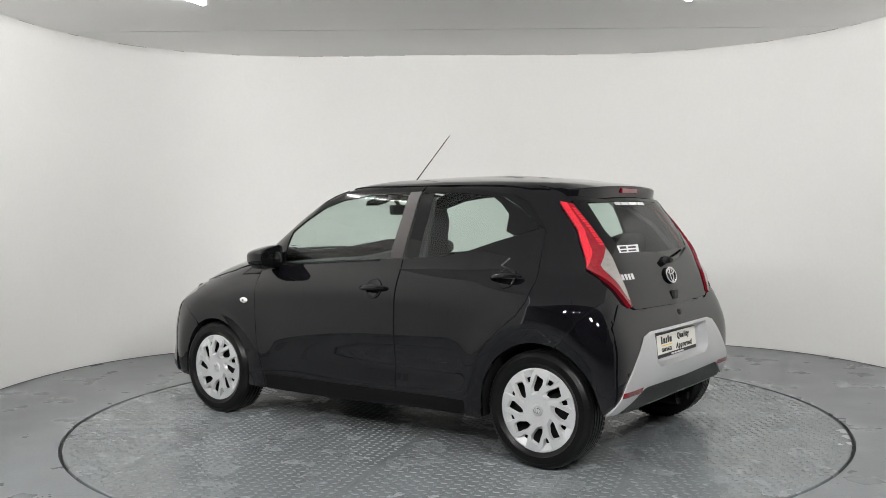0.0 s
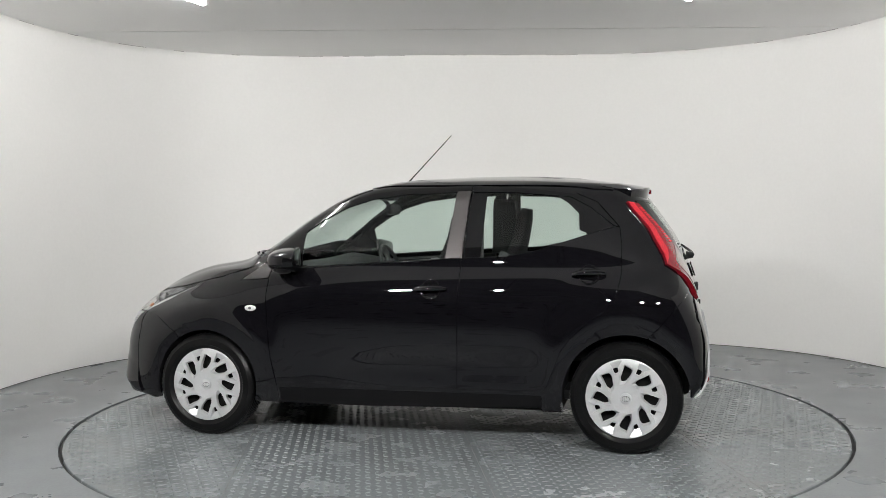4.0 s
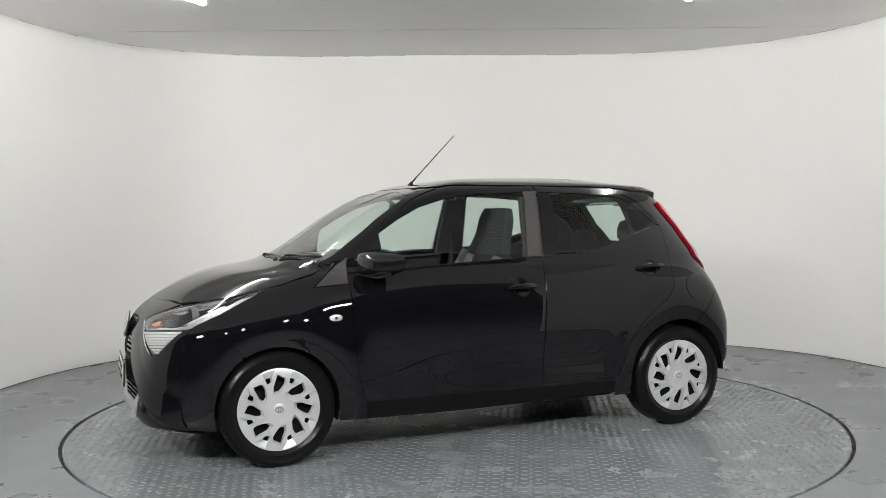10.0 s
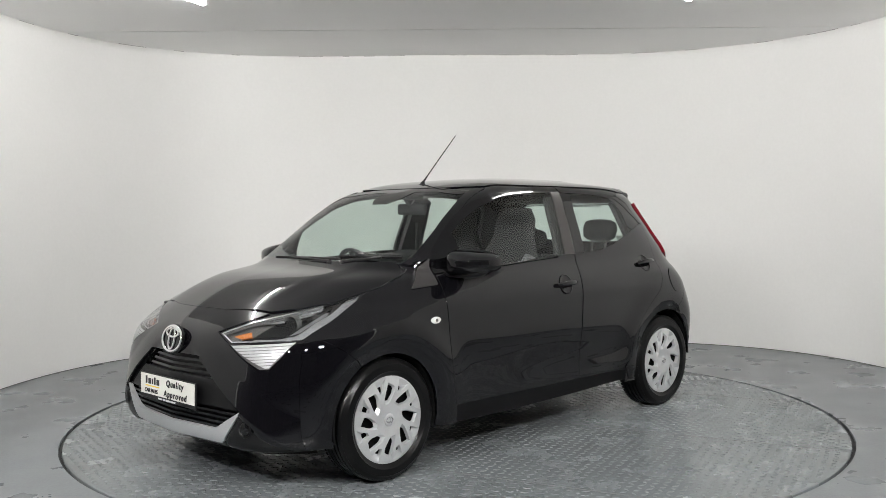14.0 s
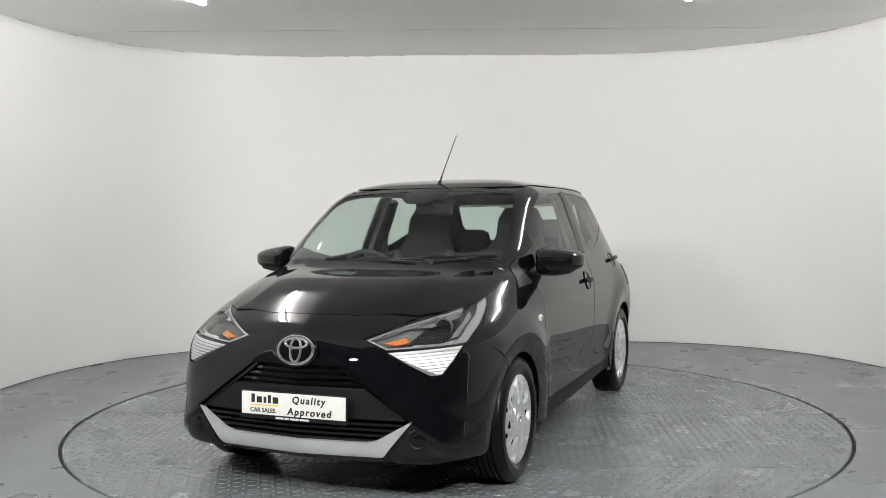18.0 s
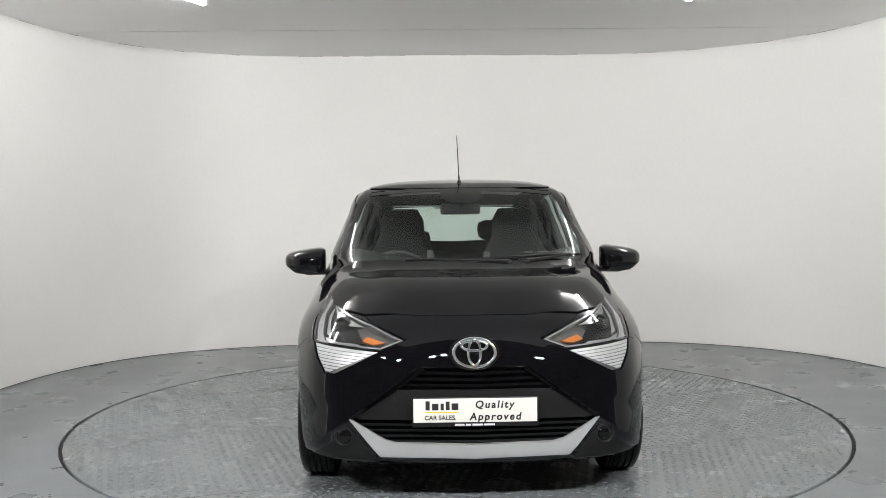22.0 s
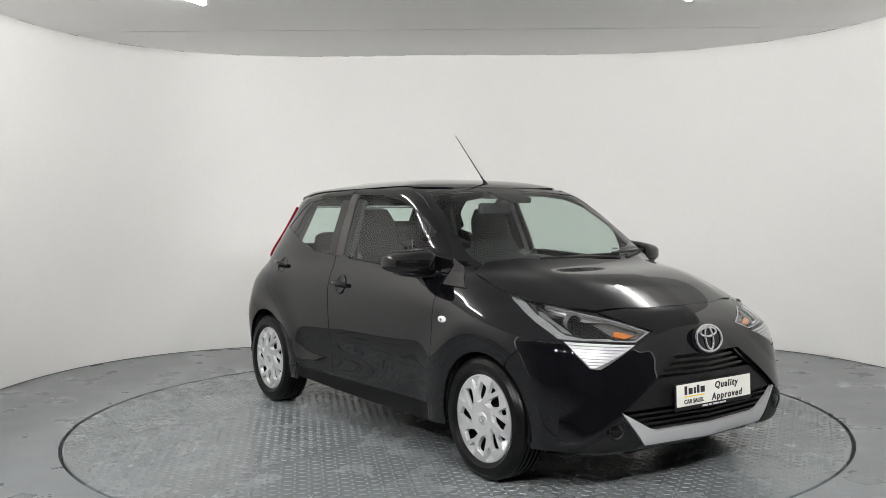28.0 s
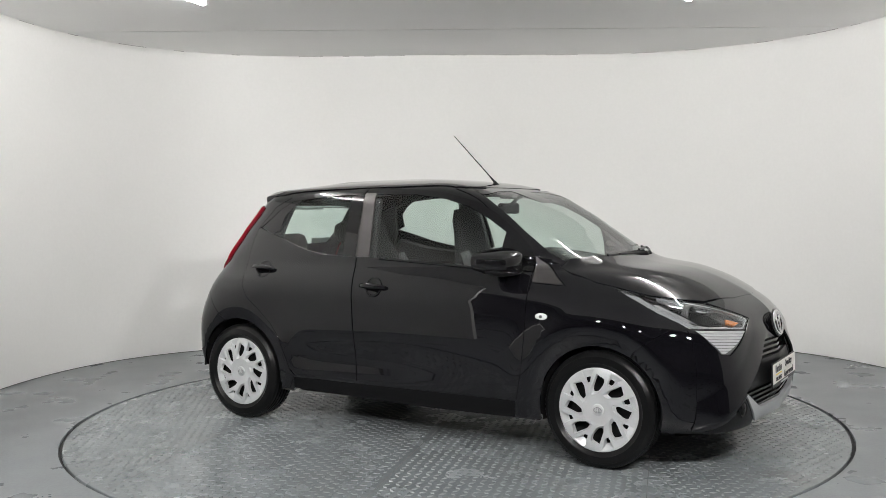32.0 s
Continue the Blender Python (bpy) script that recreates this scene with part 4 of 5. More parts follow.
    rb = skin("rear_bumper", [("R", q, 0.0, 0.025, 0.03) for q in rear], PAINT, car, side=0, gap=0.0)
    corner_piece = [(-1.285, 0.606), (-1.330, 0.647), (-1.401, 0.729), (-1.487, 0.826), (-1.560, 0.750), (-1.600, 0.600), (-1.600, 0.370), (-1.56, 0.300), (-1.500, 0.292)] + arc(-WHEEL_X, 0.290, ARCH_R, 180, 111, 10)
    pair("bumper_corner", [("Y", corner_piece)], PAINT, rb, off=-0.002)
    flank = [(0.378, 0.650), (0.452, 0.632), (0.558, 0.534), (0.662, 0.431), (0.735, 0.293), (0.683, 0.296), (0.589, 0.336), (0.484, 0.388), (0.450, 0.392), (0.300, 0.470), (0.345, 0.500), (0.345, 0.636)]
    silver = [mirror([(0.0, 0.652), (0.378, 0.650), (0.345, 0.636), (0.0, 0.638)]), flank, [(-a, b) for a, b in flank], mirror([(0.0, 0.468), (0.300, 0.470), (0.450, 0.392), (0.0, 0.388)])]
    skin("silver_valance", [("R", q, 0.008, 0.02, 0.02) for q in silver], SILVER, rb, "silver painted rear valance", side=0, gap=0.0)
    bm = bmesh.new()
    outer, inner, floor_v = [], [], []
    loop = rounded(mirror(PLATE_HOLE), 0.02)
    for a, b in loop:
        p, n = on_skin("R", a, b)
        outer.append(bm.verts.new(p + n * 0.008))
        p, n = on_skin("R", a * 0.93, 0.553 + (b - 0.553) * 0.90)
        inner.append(bm.verts.new(p - n * 0.030))
        p, n = on_skin("R", a * 0.90, 0.553 + (b - 0.553) * 0.84)
        floor_v.append(bm.verts.new((p.x + 0.036, p.y, p.z)))
    k = len(loop)
    for i in range(k):
        bm.faces.new((outer[i], outer[(i + 1) % k], inner[(i + 1) % k], inner[i]))
        bm.faces.new((inner[i], inner[(i + 1) % k], floor_v[(i + 1) % k], floor_v[i]))
    bm.faces.new(floor_v)
    bmesh.ops.recalc_face_normals(bm, faces=bm.faces)
    rec = part("plate_recess", bm, SILVER, rb, "silver recess round the plate")
    rec.data.set_sharp_from_angle(angle=radians(40))
    skin("lower_insert", [("R", mirror([(0.0, 0.384), (0.450, 0.388), (0.482, 0.384), (0.585, 0.329), (0.640, 0.290), (0.0, 0.295)]), 0.004, 0.04, 0.02)], PLASTIC, rb, "matt black lower insert", side=0, gap=0.0)
    for s in (1, -1):
        skin("reflector", [("R", [(0.688, 0.396), (0.505, 0.398), (0.514, 0.376), (0.694, 0.372)], 0.011, 0.03, 0.02)], REDLENS, rb, "dark red reflector", side=s, thick=0.004, gap=0.0)
        lamp = skin("tail_lamp", [("R", TAIL, 0.014, 0.012, 0.03)], REDLENS, car, "tall red tail lamp with a clear lower lens", side=s, thick=0.03, gap=0.001)
        skin("clear_lens", [("R", TAIL_CLEAR, 0.0165, 0.012, 0.03)], CLEARLENS, lamp, "clear reversing lens", side=s, thick=0.004, gap=0.001)
        for k in range(15):
            z0, z1 = 1.256 - 0.0125 * k, 1.248 - 0.0125 * k
            w = 0.010 + 0.0010 * k
            skin("light_guide", [("R", [(0.525, z0), (0.525 + w, z0), (0.525 + w, z1), (0.525, z1)], 0.0155, 0.012, 0.03)], RED_GUIDE, lamp, "ribbed red light guide", side=s, thick=0.002, gap=0.0)
        strip = [(0.640, 0.990), (0.657, 0.968), (0.625, 1.045), (0.580, 1.150), (0.567, 1.211), (0.551, 1.289), (0.536, 1.284), (0.548, 1.211), (0.560, 1.150), (0.600, 1.045)]
        skin("light_guide", [("R", strip, 0.0158, 0.012, 0.03)], RED_GUIDE, lamp, "bright red edge light guide", side=s, thick=0.002, gap=0.0)
    bm = bmesh.new()
    rows = []
    for k in range(33):
        v = -1 + 2 * k / 32
        u = abs(v)
        zt = 1.380 - 0.022 * u**2
        tip = -1.286 + 0.092 * u**5
        a, _ = on_skin("T", -1.04, v * 0.525)
        b, _ = on_skin("T", -1.12, v * 0.520)
        prof = [(-1.04, 0.525, a.z - 0.004), (-1.12, 0.520, b.z + 0.001), (tip * 0.45 - 1.12 * 0.55, 0.512, zt + (b.z - zt) * 0.5 + 0.003), (tip + 0.006, 0.503, zt), (tip, 0.502, zt - 0.008), (tip + 0.010, 0.508, zt - 0.060), (tip + 0.045, 0.508, zt - 0.072), (-1.10, 0.515, 1.290), (-1.04, 0.520, 1.300)]
        rows.append([bm.verts.new((x, w * v, z)) for x, w, z in prof])
    for a, b in zip(rows, rows[1:]):
        for k in range(len(a)):
            bm.faces.new((a[k], a[(k + 1) % len(a)], b[(k + 1) % len(a)], b[k]))
    bm.faces.new(rows[0])
    bm.faces.new(rows[-1][::-1])
    bmesh.ops.recalc_face_normals(bm, faces=bm.faces)
    sp = part("roof_spoiler", bm, PAINT, car)
    sp.data.set_sharp_from_angle(angle=radians(35))
    bm = bmesh.new()
    box(bm, -1.292, -1.262, -0.095, 0.095, 1.340, 1.366, 0.004)
    part("high_brake_lamp", bm, REDLENS, sp, "red high brake lamp", smooth=False)
    return car


CAR = build_car()


# ---------------------------------------------------------------- wheels
def turned(pts, a):
    c, s = math.cos(radians(a)), math.sin(radians(a))
    return [(x * c - y * s, x * s + y * c) for x, y in pts]


def resampled(poly, n):
    """n points spread evenly along a closed outline."""
    pts = [Vector(q) for q in poly]
    ln = [(pts[(i + 1) % len(pts)] - pts[i]).length for i in range(len(pts))]
    total, out, i, run = sum(ln), [], 0, 0.0
    for k in range(n):
        d = total * k / n
        while run + ln[i] < d:
            run += ln[i]
            i += 1
        out.append(tuple(pts[i].lerp(pts[(i + 1) % len(pts)], (d - run) / ln[i])))
    return out


def cover_sector(k):
    """Openings of one of the eight sectors of the wheel cover: (outline on the face, outline at its bottom, depth)."""
    # a slanted slot that leans forward at its outer end, and a wedge-shaped pocket at the rim with a small hole at its inner end
    mouth = [(0.047, -0.022), (0.039, 0.027), (0.010, 0.029), (-0.042, 0.013), (-0.061, -0.013), (-0.034, -0.023)]
    hole = [(0.040, -0.019), (0.034, 0.023), (0.008, 0.025), (-0.031, 0.011), (-0.041, -0.008), (-0.025, -0.019)]
    lean = -0.33
    place = lambda pts: turned([(0.124 + u * math.cos(lean) + v * math.sin(lean), v * math.cos(lean) - u * math.sin(lean)) for u, v in pts], 45 * k)
    polar = lambda pts: [(r * math.cos(radians(a + 45 * k + 25.0)), r * math.sin(radians(a + 45 * k + 25.0))) for r, a in pts]
    pocket = polar([(0.136, -3.6), (0.162, -4.6), (0.197, -4.8), (0.199, 5.0), (0.197, 15.0), (0.172, 9.5), (0.140, 4.2)])
    small = polar([(0.138, -3.2), (0.149, -3.6), (0.163, -3.4), (0.165, 0.8), (0.163, 5.0), (0.151, 5.2), (0.139, 3.8)])
    return [(resampled(place(mouth), 18), resampled(place(hole), 18), 0.018), (pocket, small, 0.019)]


def build_wheel(car, x, s):
    wheel = new("wheel")
    wheel.parent = car
    wheel.matrix_basis = pose(x, s * 0.708, WHEEL_Z, 0, 0, 0 if s > 0 else 180)
    # tyre: tread with grooves, shoulders and sidewalls
    bm = bmesh.new()
    R = WHEEL_R
    prof = [(0.195, -0.062), (0.212, -0.078), (0.245, -0.086), (0.272, -0.080), (0.284, -0.066), (R, -0.055)]
    for g in (-0.040, -0.014, 0.014, 0.040):
        prof += [(R, g - 0.005), (R - 0.007, g - 0.0035), (R - 0.007, g + 0.0035), (R, g + 0.005)]
    prof += [(R, 0.055), (0.285, 0.066), (0.273, 0.079), (0.262, 0.083), (0.260, 0.0855), (0.246, 0.087), (0.228, 0.0865), (0.226, 0.084), (0.214, 0.079), (0.206, 0.072), (0.198, 0.062)]
    lathe(bm, prof, 72, "Y")
    tyre = part("tyre", bm, RUBBER, wheel, "black tyre with a grooved tread")
    tyre.data.set_sharp_from_angle(angle=radians(40))
    # tread bars on the shoulders
    verts, faces = [], []
    for k in range(72):
        a0 = 2 * math.pi * k / 72
        for y0, y1, sk in ((0.046, 0.072, 0.010), (-0.072, -0.046, -0.010)):
            base = len(verts)
            for a, y, r in ((a0, y0, R + 0.0008), (a0 + 0.055, y0, R + 0.0008), (a0 + 0.055 + sk, y1, 0.2815), (a0 + sk, y1, 0.2815)):
                verts.append((r * math.cos(a), y, r * math.sin(a)))
            for a, y, r in ((a0, y0, R - 0.004), (a0 + 0.055, y0, R - 0.004), (a0 + 0.055 + sk, y1, 0.276), (a0 + sk, y1, 0.276)):
                verts.append((r * math.cos(a), y, r * math.sin(a)))
            for q in ((0, 1, 2, 3), (0, 4, 5, 1), (1, 5, 6, 2), (2, 6, 7, 3), (3, 7, 4, 0)):
                faces.append(tuple(base + i for i in q))
    me = bpy.data.meshes.new("shoulder_tread")
    me.from_pydata(verts, [], faces)
    me.materials.append(RUBBER)
    tb = new("shoulder_tread", me)
    tb.parent = tyre
    tagged(tb, kind="stuff")
    # dark steel rim behind the cover
    bm = bmesh.new()
    lathe(bm, [(0.200, 0.070), (0.196, 0.050), (0.170, 0.030), (0.120, 0.028), (0.060, 0.040), (0.001, 0.040)], 40, "Y")
    part("steel_rim", bm, UNDER, wheel, "black steel rim")
    # cover with eight large slots and eight small pockets, their walls sloping in
    def dome(r):
        return 0.084 - 0.010 * (r / 0.205) ** 6 - (0.012 * (1 - r / 0.075) ** 0.8 if r < 0.075 else 0.0)
    bm = bmesh.new()
    edges, lofts = [], []
    outer = [(0.205 * math.cos(2 * math.pi * i / 64), 0.205 * math.sin(2 * math.pi * i / 64)) for i in range(64)]
    loops = [(outer, [(x * 0.985, y * 0.985) for x, y in outer], 0.020)]
    for k in range(8):
        loops += cover_sector(k)
    for lp, low, deep in loops:
        vs = [bm.verts.new((a, 0, b)) for a, b in lp]
        edges += [bm.edges.new((vs[i], vs[(i + 1) % len(vs)])) for i in range(len(vs))]
        lofts.append((lp, low, deep))
    bmesh.ops.triangle_fill(bm, edges=edges, use_beauty=True, use_dissolve=False)
    bmesh.ops.subdivide_edges(bm, edges=[e for e in bm.edges if e.calc_length() > 0.02 and len(e.link_faces) == 2], cuts=2)
    bmesh.ops.triangulate(bm, faces=bm.faces)
    for v in bm.verts:
        v.co.y = dome(math.hypot(v.co.x, v.co.z))
    for lp, low, deep in lofts:
        vs = [bm.verts.new((a, dome(math.hypot(a, b)), b)) for a, b in lp]
        lv = [bm.verts.new((a, dome(math.hypot(a, b)) - deep, b)) for a, b in low]
        for i in range(len(vs)):
            j = (i + 1) % len(vs)
            bm.faces.new((vs[i], vs[j], lv[j], lv[i]))
    bmesh.ops.recalc_face_normals(bm, faces=bm.faces)
    cover = part("wheel_cover", bm, RIMMAT, wheel, "silver spoked wheel cover")
    cover.data.set_sharp_from_angle(angle=radians(16))
    # centre cap with a plain oval mark
    bm = bmesh.new()
    lathe(bm, [(0.030, 0.075), (0.029, 0.0795), (0.026, 0.081), (0.001, 0.082)], 28, "Y")
    cap = part("centre_cap", bm, RIMMAT, wheel)
    bm = bmesh.new()
    oval_ring(bm, 0.019, 0.013, 0.0024, "Y", 0.0822)
    oval_ring(bm, 0.006, 0.012, 0.0016, "Y", 0.0822)
    part("oval_mark", bm, CHROME, cap)
    return wheel


def oval_ring(bm, ra, rb, t, axis, h, n=32, tilt=0.0):
    rings = []
    for k in range(n):
        a = 2 * math.pi * k / n
        c = Vector((ra * math.cos(a), rb * math.sin(a), 0))
        d = Vector((math.cos(a), math.sin(a), 0))
        ring = []
        for m in range(6):
            b = 2 * math.pi * m / 6
            q = c + d * t * math.cos(b) + Vector((0, 0, t * 0.8 * math.sin(b)))
            ring.append(bm.verts.new((q.x, h + q.z, q.y) if axis == "Y" else (h + q.z, q.x, q.y)))
        rings.append(ring)
    for r0, r1 in zip(rings, rings[1:] + rings[:1]):
        for m in range(6):
            bm.faces.new((r0[m], r0[(m + 1) % 6], r1[(m + 1) % 6], r1[m]))
    bmesh.ops.recalc_face_normals(bm, faces=bm.faces)


for wx in (WHEEL_X, -WHEEL_X):
    for ws in (1, -1):
        build_wheel(CAR, wx, ws)


# ---------------------------------------------------------------- fittings outside
def body_of(name, rows, material, parent, label="", cap=True, sharp=50):
    """A closed skin over rings of points."""
    bm = bmesh.new()
    rings = [[bm.verts.new(q) for q in r] for r in rows]
    for a, b in zip(rings, rings[1:]):
        n = len(a)
        for k in range(n):
            bm.faces.new((a[k], a[(k + 1) % n], b[(k + 1) % n], b[k]))
    if cap:
        bm.faces.new(rings[0])
        bm.faces.new(rings[-1][::-1])
    bmesh.ops.recalc_face_normals(bm, faces=bm.faces)
    ob = part(name, bm, material, parent, label)
    ob.data.set_sharp_from_angle(angle=radians(sharp))
    return ob


def ring_yz(x, y, z, ry, rz, n=20, e=2.6):
    out = []
    for k in range(n):
        a = 2 * math.pi * k / n
        c, s = math.cos(a), math.sin(a)
        out.append((x, y + ry * math.copysign(abs(c) ** (2 / e), c), z + rz * math.copysign(abs(s) ** (2 / e), s)))
    return out


def build_mirror(car, s):
    # housing from the glass (rear) to its rounded nose
    rows = []
    for x, y, ry, rz, z in ((0.600, 0.850, 0.100, 0.060, 0.985), (0.606, 0.850, 0.108, 0.068, 0.985), (0.640, 0.851, 0.112, 0.071, 0.984), (0.690, 0.848, 0.110, 0.068, 0.982), (0.730, 0.842, 0.102, 0.060, 0.980), (0.752, 0.834, 0.086, 0.048, 0.978), (0.763, 0.826, 0.058, 0.030, 0.976), (0.766, 0.822, 0.020, 0.010, 0.975)):
        ring = [(px, py, pz) if py > y else (px, y - ry * abs((py - y) / ry) ** 0.45, z + math.copysign(rz * abs((pz - z) / rz) ** 0.55, pz - z)) for px, py, pz in ring_yz(x, y, z, ry, rz, 32, 3.6)]
        # the outer end is lower than the inner one
        rows.append([(px - max(0.0, py - 0.80) * 0.25, py * s, z + (pz - z) * (1 - 0.34 * max(0.0, (py - 0.79) / 0.15)) + 0.012) for px, py, pz in ring])
    ob = body_of("door_mirror", rows, GLOSS, car, "gloss black door mirror")
    body_of("mirror_glass", [[(0.597, py * s, pz) for _, py, pz in ring_yz(0, 0.845, 0.985, 0.084, 0.051)], [(0.603, py * s, pz) for _, py, pz in ring_yz(0, 0.845, 0.985, 0.086, 0.053)]], CHROME, ob, "silvered mirror glass")
    rows = []
    for y, x, z, rx, rz in ((0.700, 0.690, 0.938, 0.045, 0.016), (0.760, 0.685, 0.936, 0.042, 0.015), (0.830, 0.672, 0.936, 0.050, 0.018), (0.900, 0.662, 0.944, 0.045, 0.014), (0.930, 0.655, 0.955, 0.02, 0.006)):
        rows.append([(x + rx * math.cos(2 * math.pi * k / 14), y * s, z + rz * math.sin(2 * math.pi * k / 14)) for k in range(14)])
    body_of("mirror_foot", rows, PLASTIC, ob, "matt black mirror base")


def build_handle(car, x, z, s, along):
    p, n = on_skin("Y", x, z)
    h = new("door_handle")
    h.parent = car
    tilt = math.degrees(math.atan2(n.z, n.y))
    h.matrix_basis = Matrix.Translation((p.x, p.y * s, p.z)) @ pose(0, 0, 0, tilt * s, along, 0)
    bm = bmesh.new()
    lathe(bm, [(0.001, 0.0012), (0.040, 0.0012), (0.046, 0.0025), (0.050, 0.004), (0.053, 0.001)], 28, "Y")
    for v in bm.verts:
        v.co.x *= 0.95
        v.co.y *= s
    part("handle_cup", bm, GLOSS, h, "round dark recess")
    bm = bmesh.new()
    oval_ring(bm, 0.051, 0.053, 0.0042, "Y", 0.003 * s)
    part("cup_rim", bm, PAINT, h, "shiny black rim round the recess")
    rows = []
    for k in range(9):
        u = k / 8
        xx = -0.088 + 0.176 * u
        yy = 0.012 + 0.026 * math.sin(math.pi * u) ** 0.6
        r = 0.012 * (0.72 + 0.5 * math.sin(math.pi * u) ** 0.5)
        rows.append([(xx, s * (yy + 0.008 * math.cos(2 * math.pi * m / 12)), r * math.sin(2 * math.pi * m / 12)) for m in range(12)])
    body_of("grip", rows, PAINT, h, "black pull handle")


def plate_text(words, size, x, y, parent, m, depth=0.0008, bold=0.0, shear=0.0, space=1.0):
    cu = bpy.data.curves.new("lettering", "FONT")
    cu.body, cu.size, cu.extrude, cu.offset, cu.shear, cu.space_character = words, size, depth, bold, shear, space
    cu.align_x = "LEFT"
    tmp = bpy.data.objects.new("lettering", cu)
    scene.collection.objects.link(tmp)
    bpy.context.view_layer.update()
    me = bpy.data.meshes.new_from_object(tmp.evaluated_get(bpy.context.evaluated_depsgraph_get()))
    bpy.data.objects.remove(tmp)
    me.materials.clear()
    me.materials.append(m)
    ob = new("lettering", me)
    ob.parent = parent
    ob.matrix_basis = Matrix.Translation((x, y, 0.0045))
    return ob


def build_plate(car, m, label):
    """A dealer's plate lying in its own xy plane, z out of its face."""
    plate = new("number_plate")
    plate.parent = car
    plate.matrix_basis = m
    tagged(plate, label)
    bm = bmesh.new()
    box(bm, -0.262, 0.262, -0.064, 0.057, -0.008, 0.0, 0.003)
    part("plate_holder", bm, PLASTIC, plate, "black plastic plate holder", smooth=False)
    bm = bmesh.new()
    box(bm, -0.255, 0.255, -0.045, 0.053, 0.0002, 0.0025, 0.001)
    part("plate_face", bm, WHITE_PLATE, plate, "white plate face", smooth=False)
    # maker's mark as plain bars
    for x0, x1, y0, y1 in ((-0.205, -0.188, 0.006, 0.043), (-0.178, -0.152, 0.006, 0.033), (-0.143, -0.130, 0.006, 0.033), (-0.122, -0.106, 0.006, 0.041), (-0.098, -0.070, 0.006, 0.033)):
        bm = bmesh.new()
        box(bm, x0, x1, y0, y1, 0.0022, 0.0034)
        part("mark_bar", bm, INK, plate, smooth=False)
    bm = bmesh.new()
    box(bm, -0.205, -0.070, -0.006, -0.001, 0.0022, 0.0034)
    part("yellow_bar", bm, YELLOW, plate, "yellow underline", smooth=False)
    plate_text("CAR SALES.", 0.026, -0.210, -0.034, plate, INK, bold=0.0004)
    plate_text("Quality", 0.042, -0.002, 0.014, plate, INK, bold=0.0011, shear=0.16, space=1.28)
    plate_text("Approved", 0.042, -0.024, -0.036, plate, INK, bold=0.0011, shear=0.16, space=1.28)
    for x0, x1 in ((-0.085, -0.045), (-0.040, -0.018), (-0.013, 0.030), (0.034, 0.080)):
        bm = bmesh.new()
        box(bm, x0, x1, -0.060, -0.052, -0.0005, 0.0006)
        part("small_print_bar", bm, PALE, plate, smooth=False)
    return plate


def facing(p, d, up=(0, 0, 1)):
    """A pose at p whose z axis points along d and whose y axis leans up."""
    z = Vector(d).normalized()
    x = Vector(up).cross(z).normalized()
    y = z.cross(x)
    return Matrix(((x.x, y.x, z.x, p[0]), (x.y, y.y, z.y, p[1]), (x.z, y.z, z.z, p[2]), (0, 0, 0, 1)))


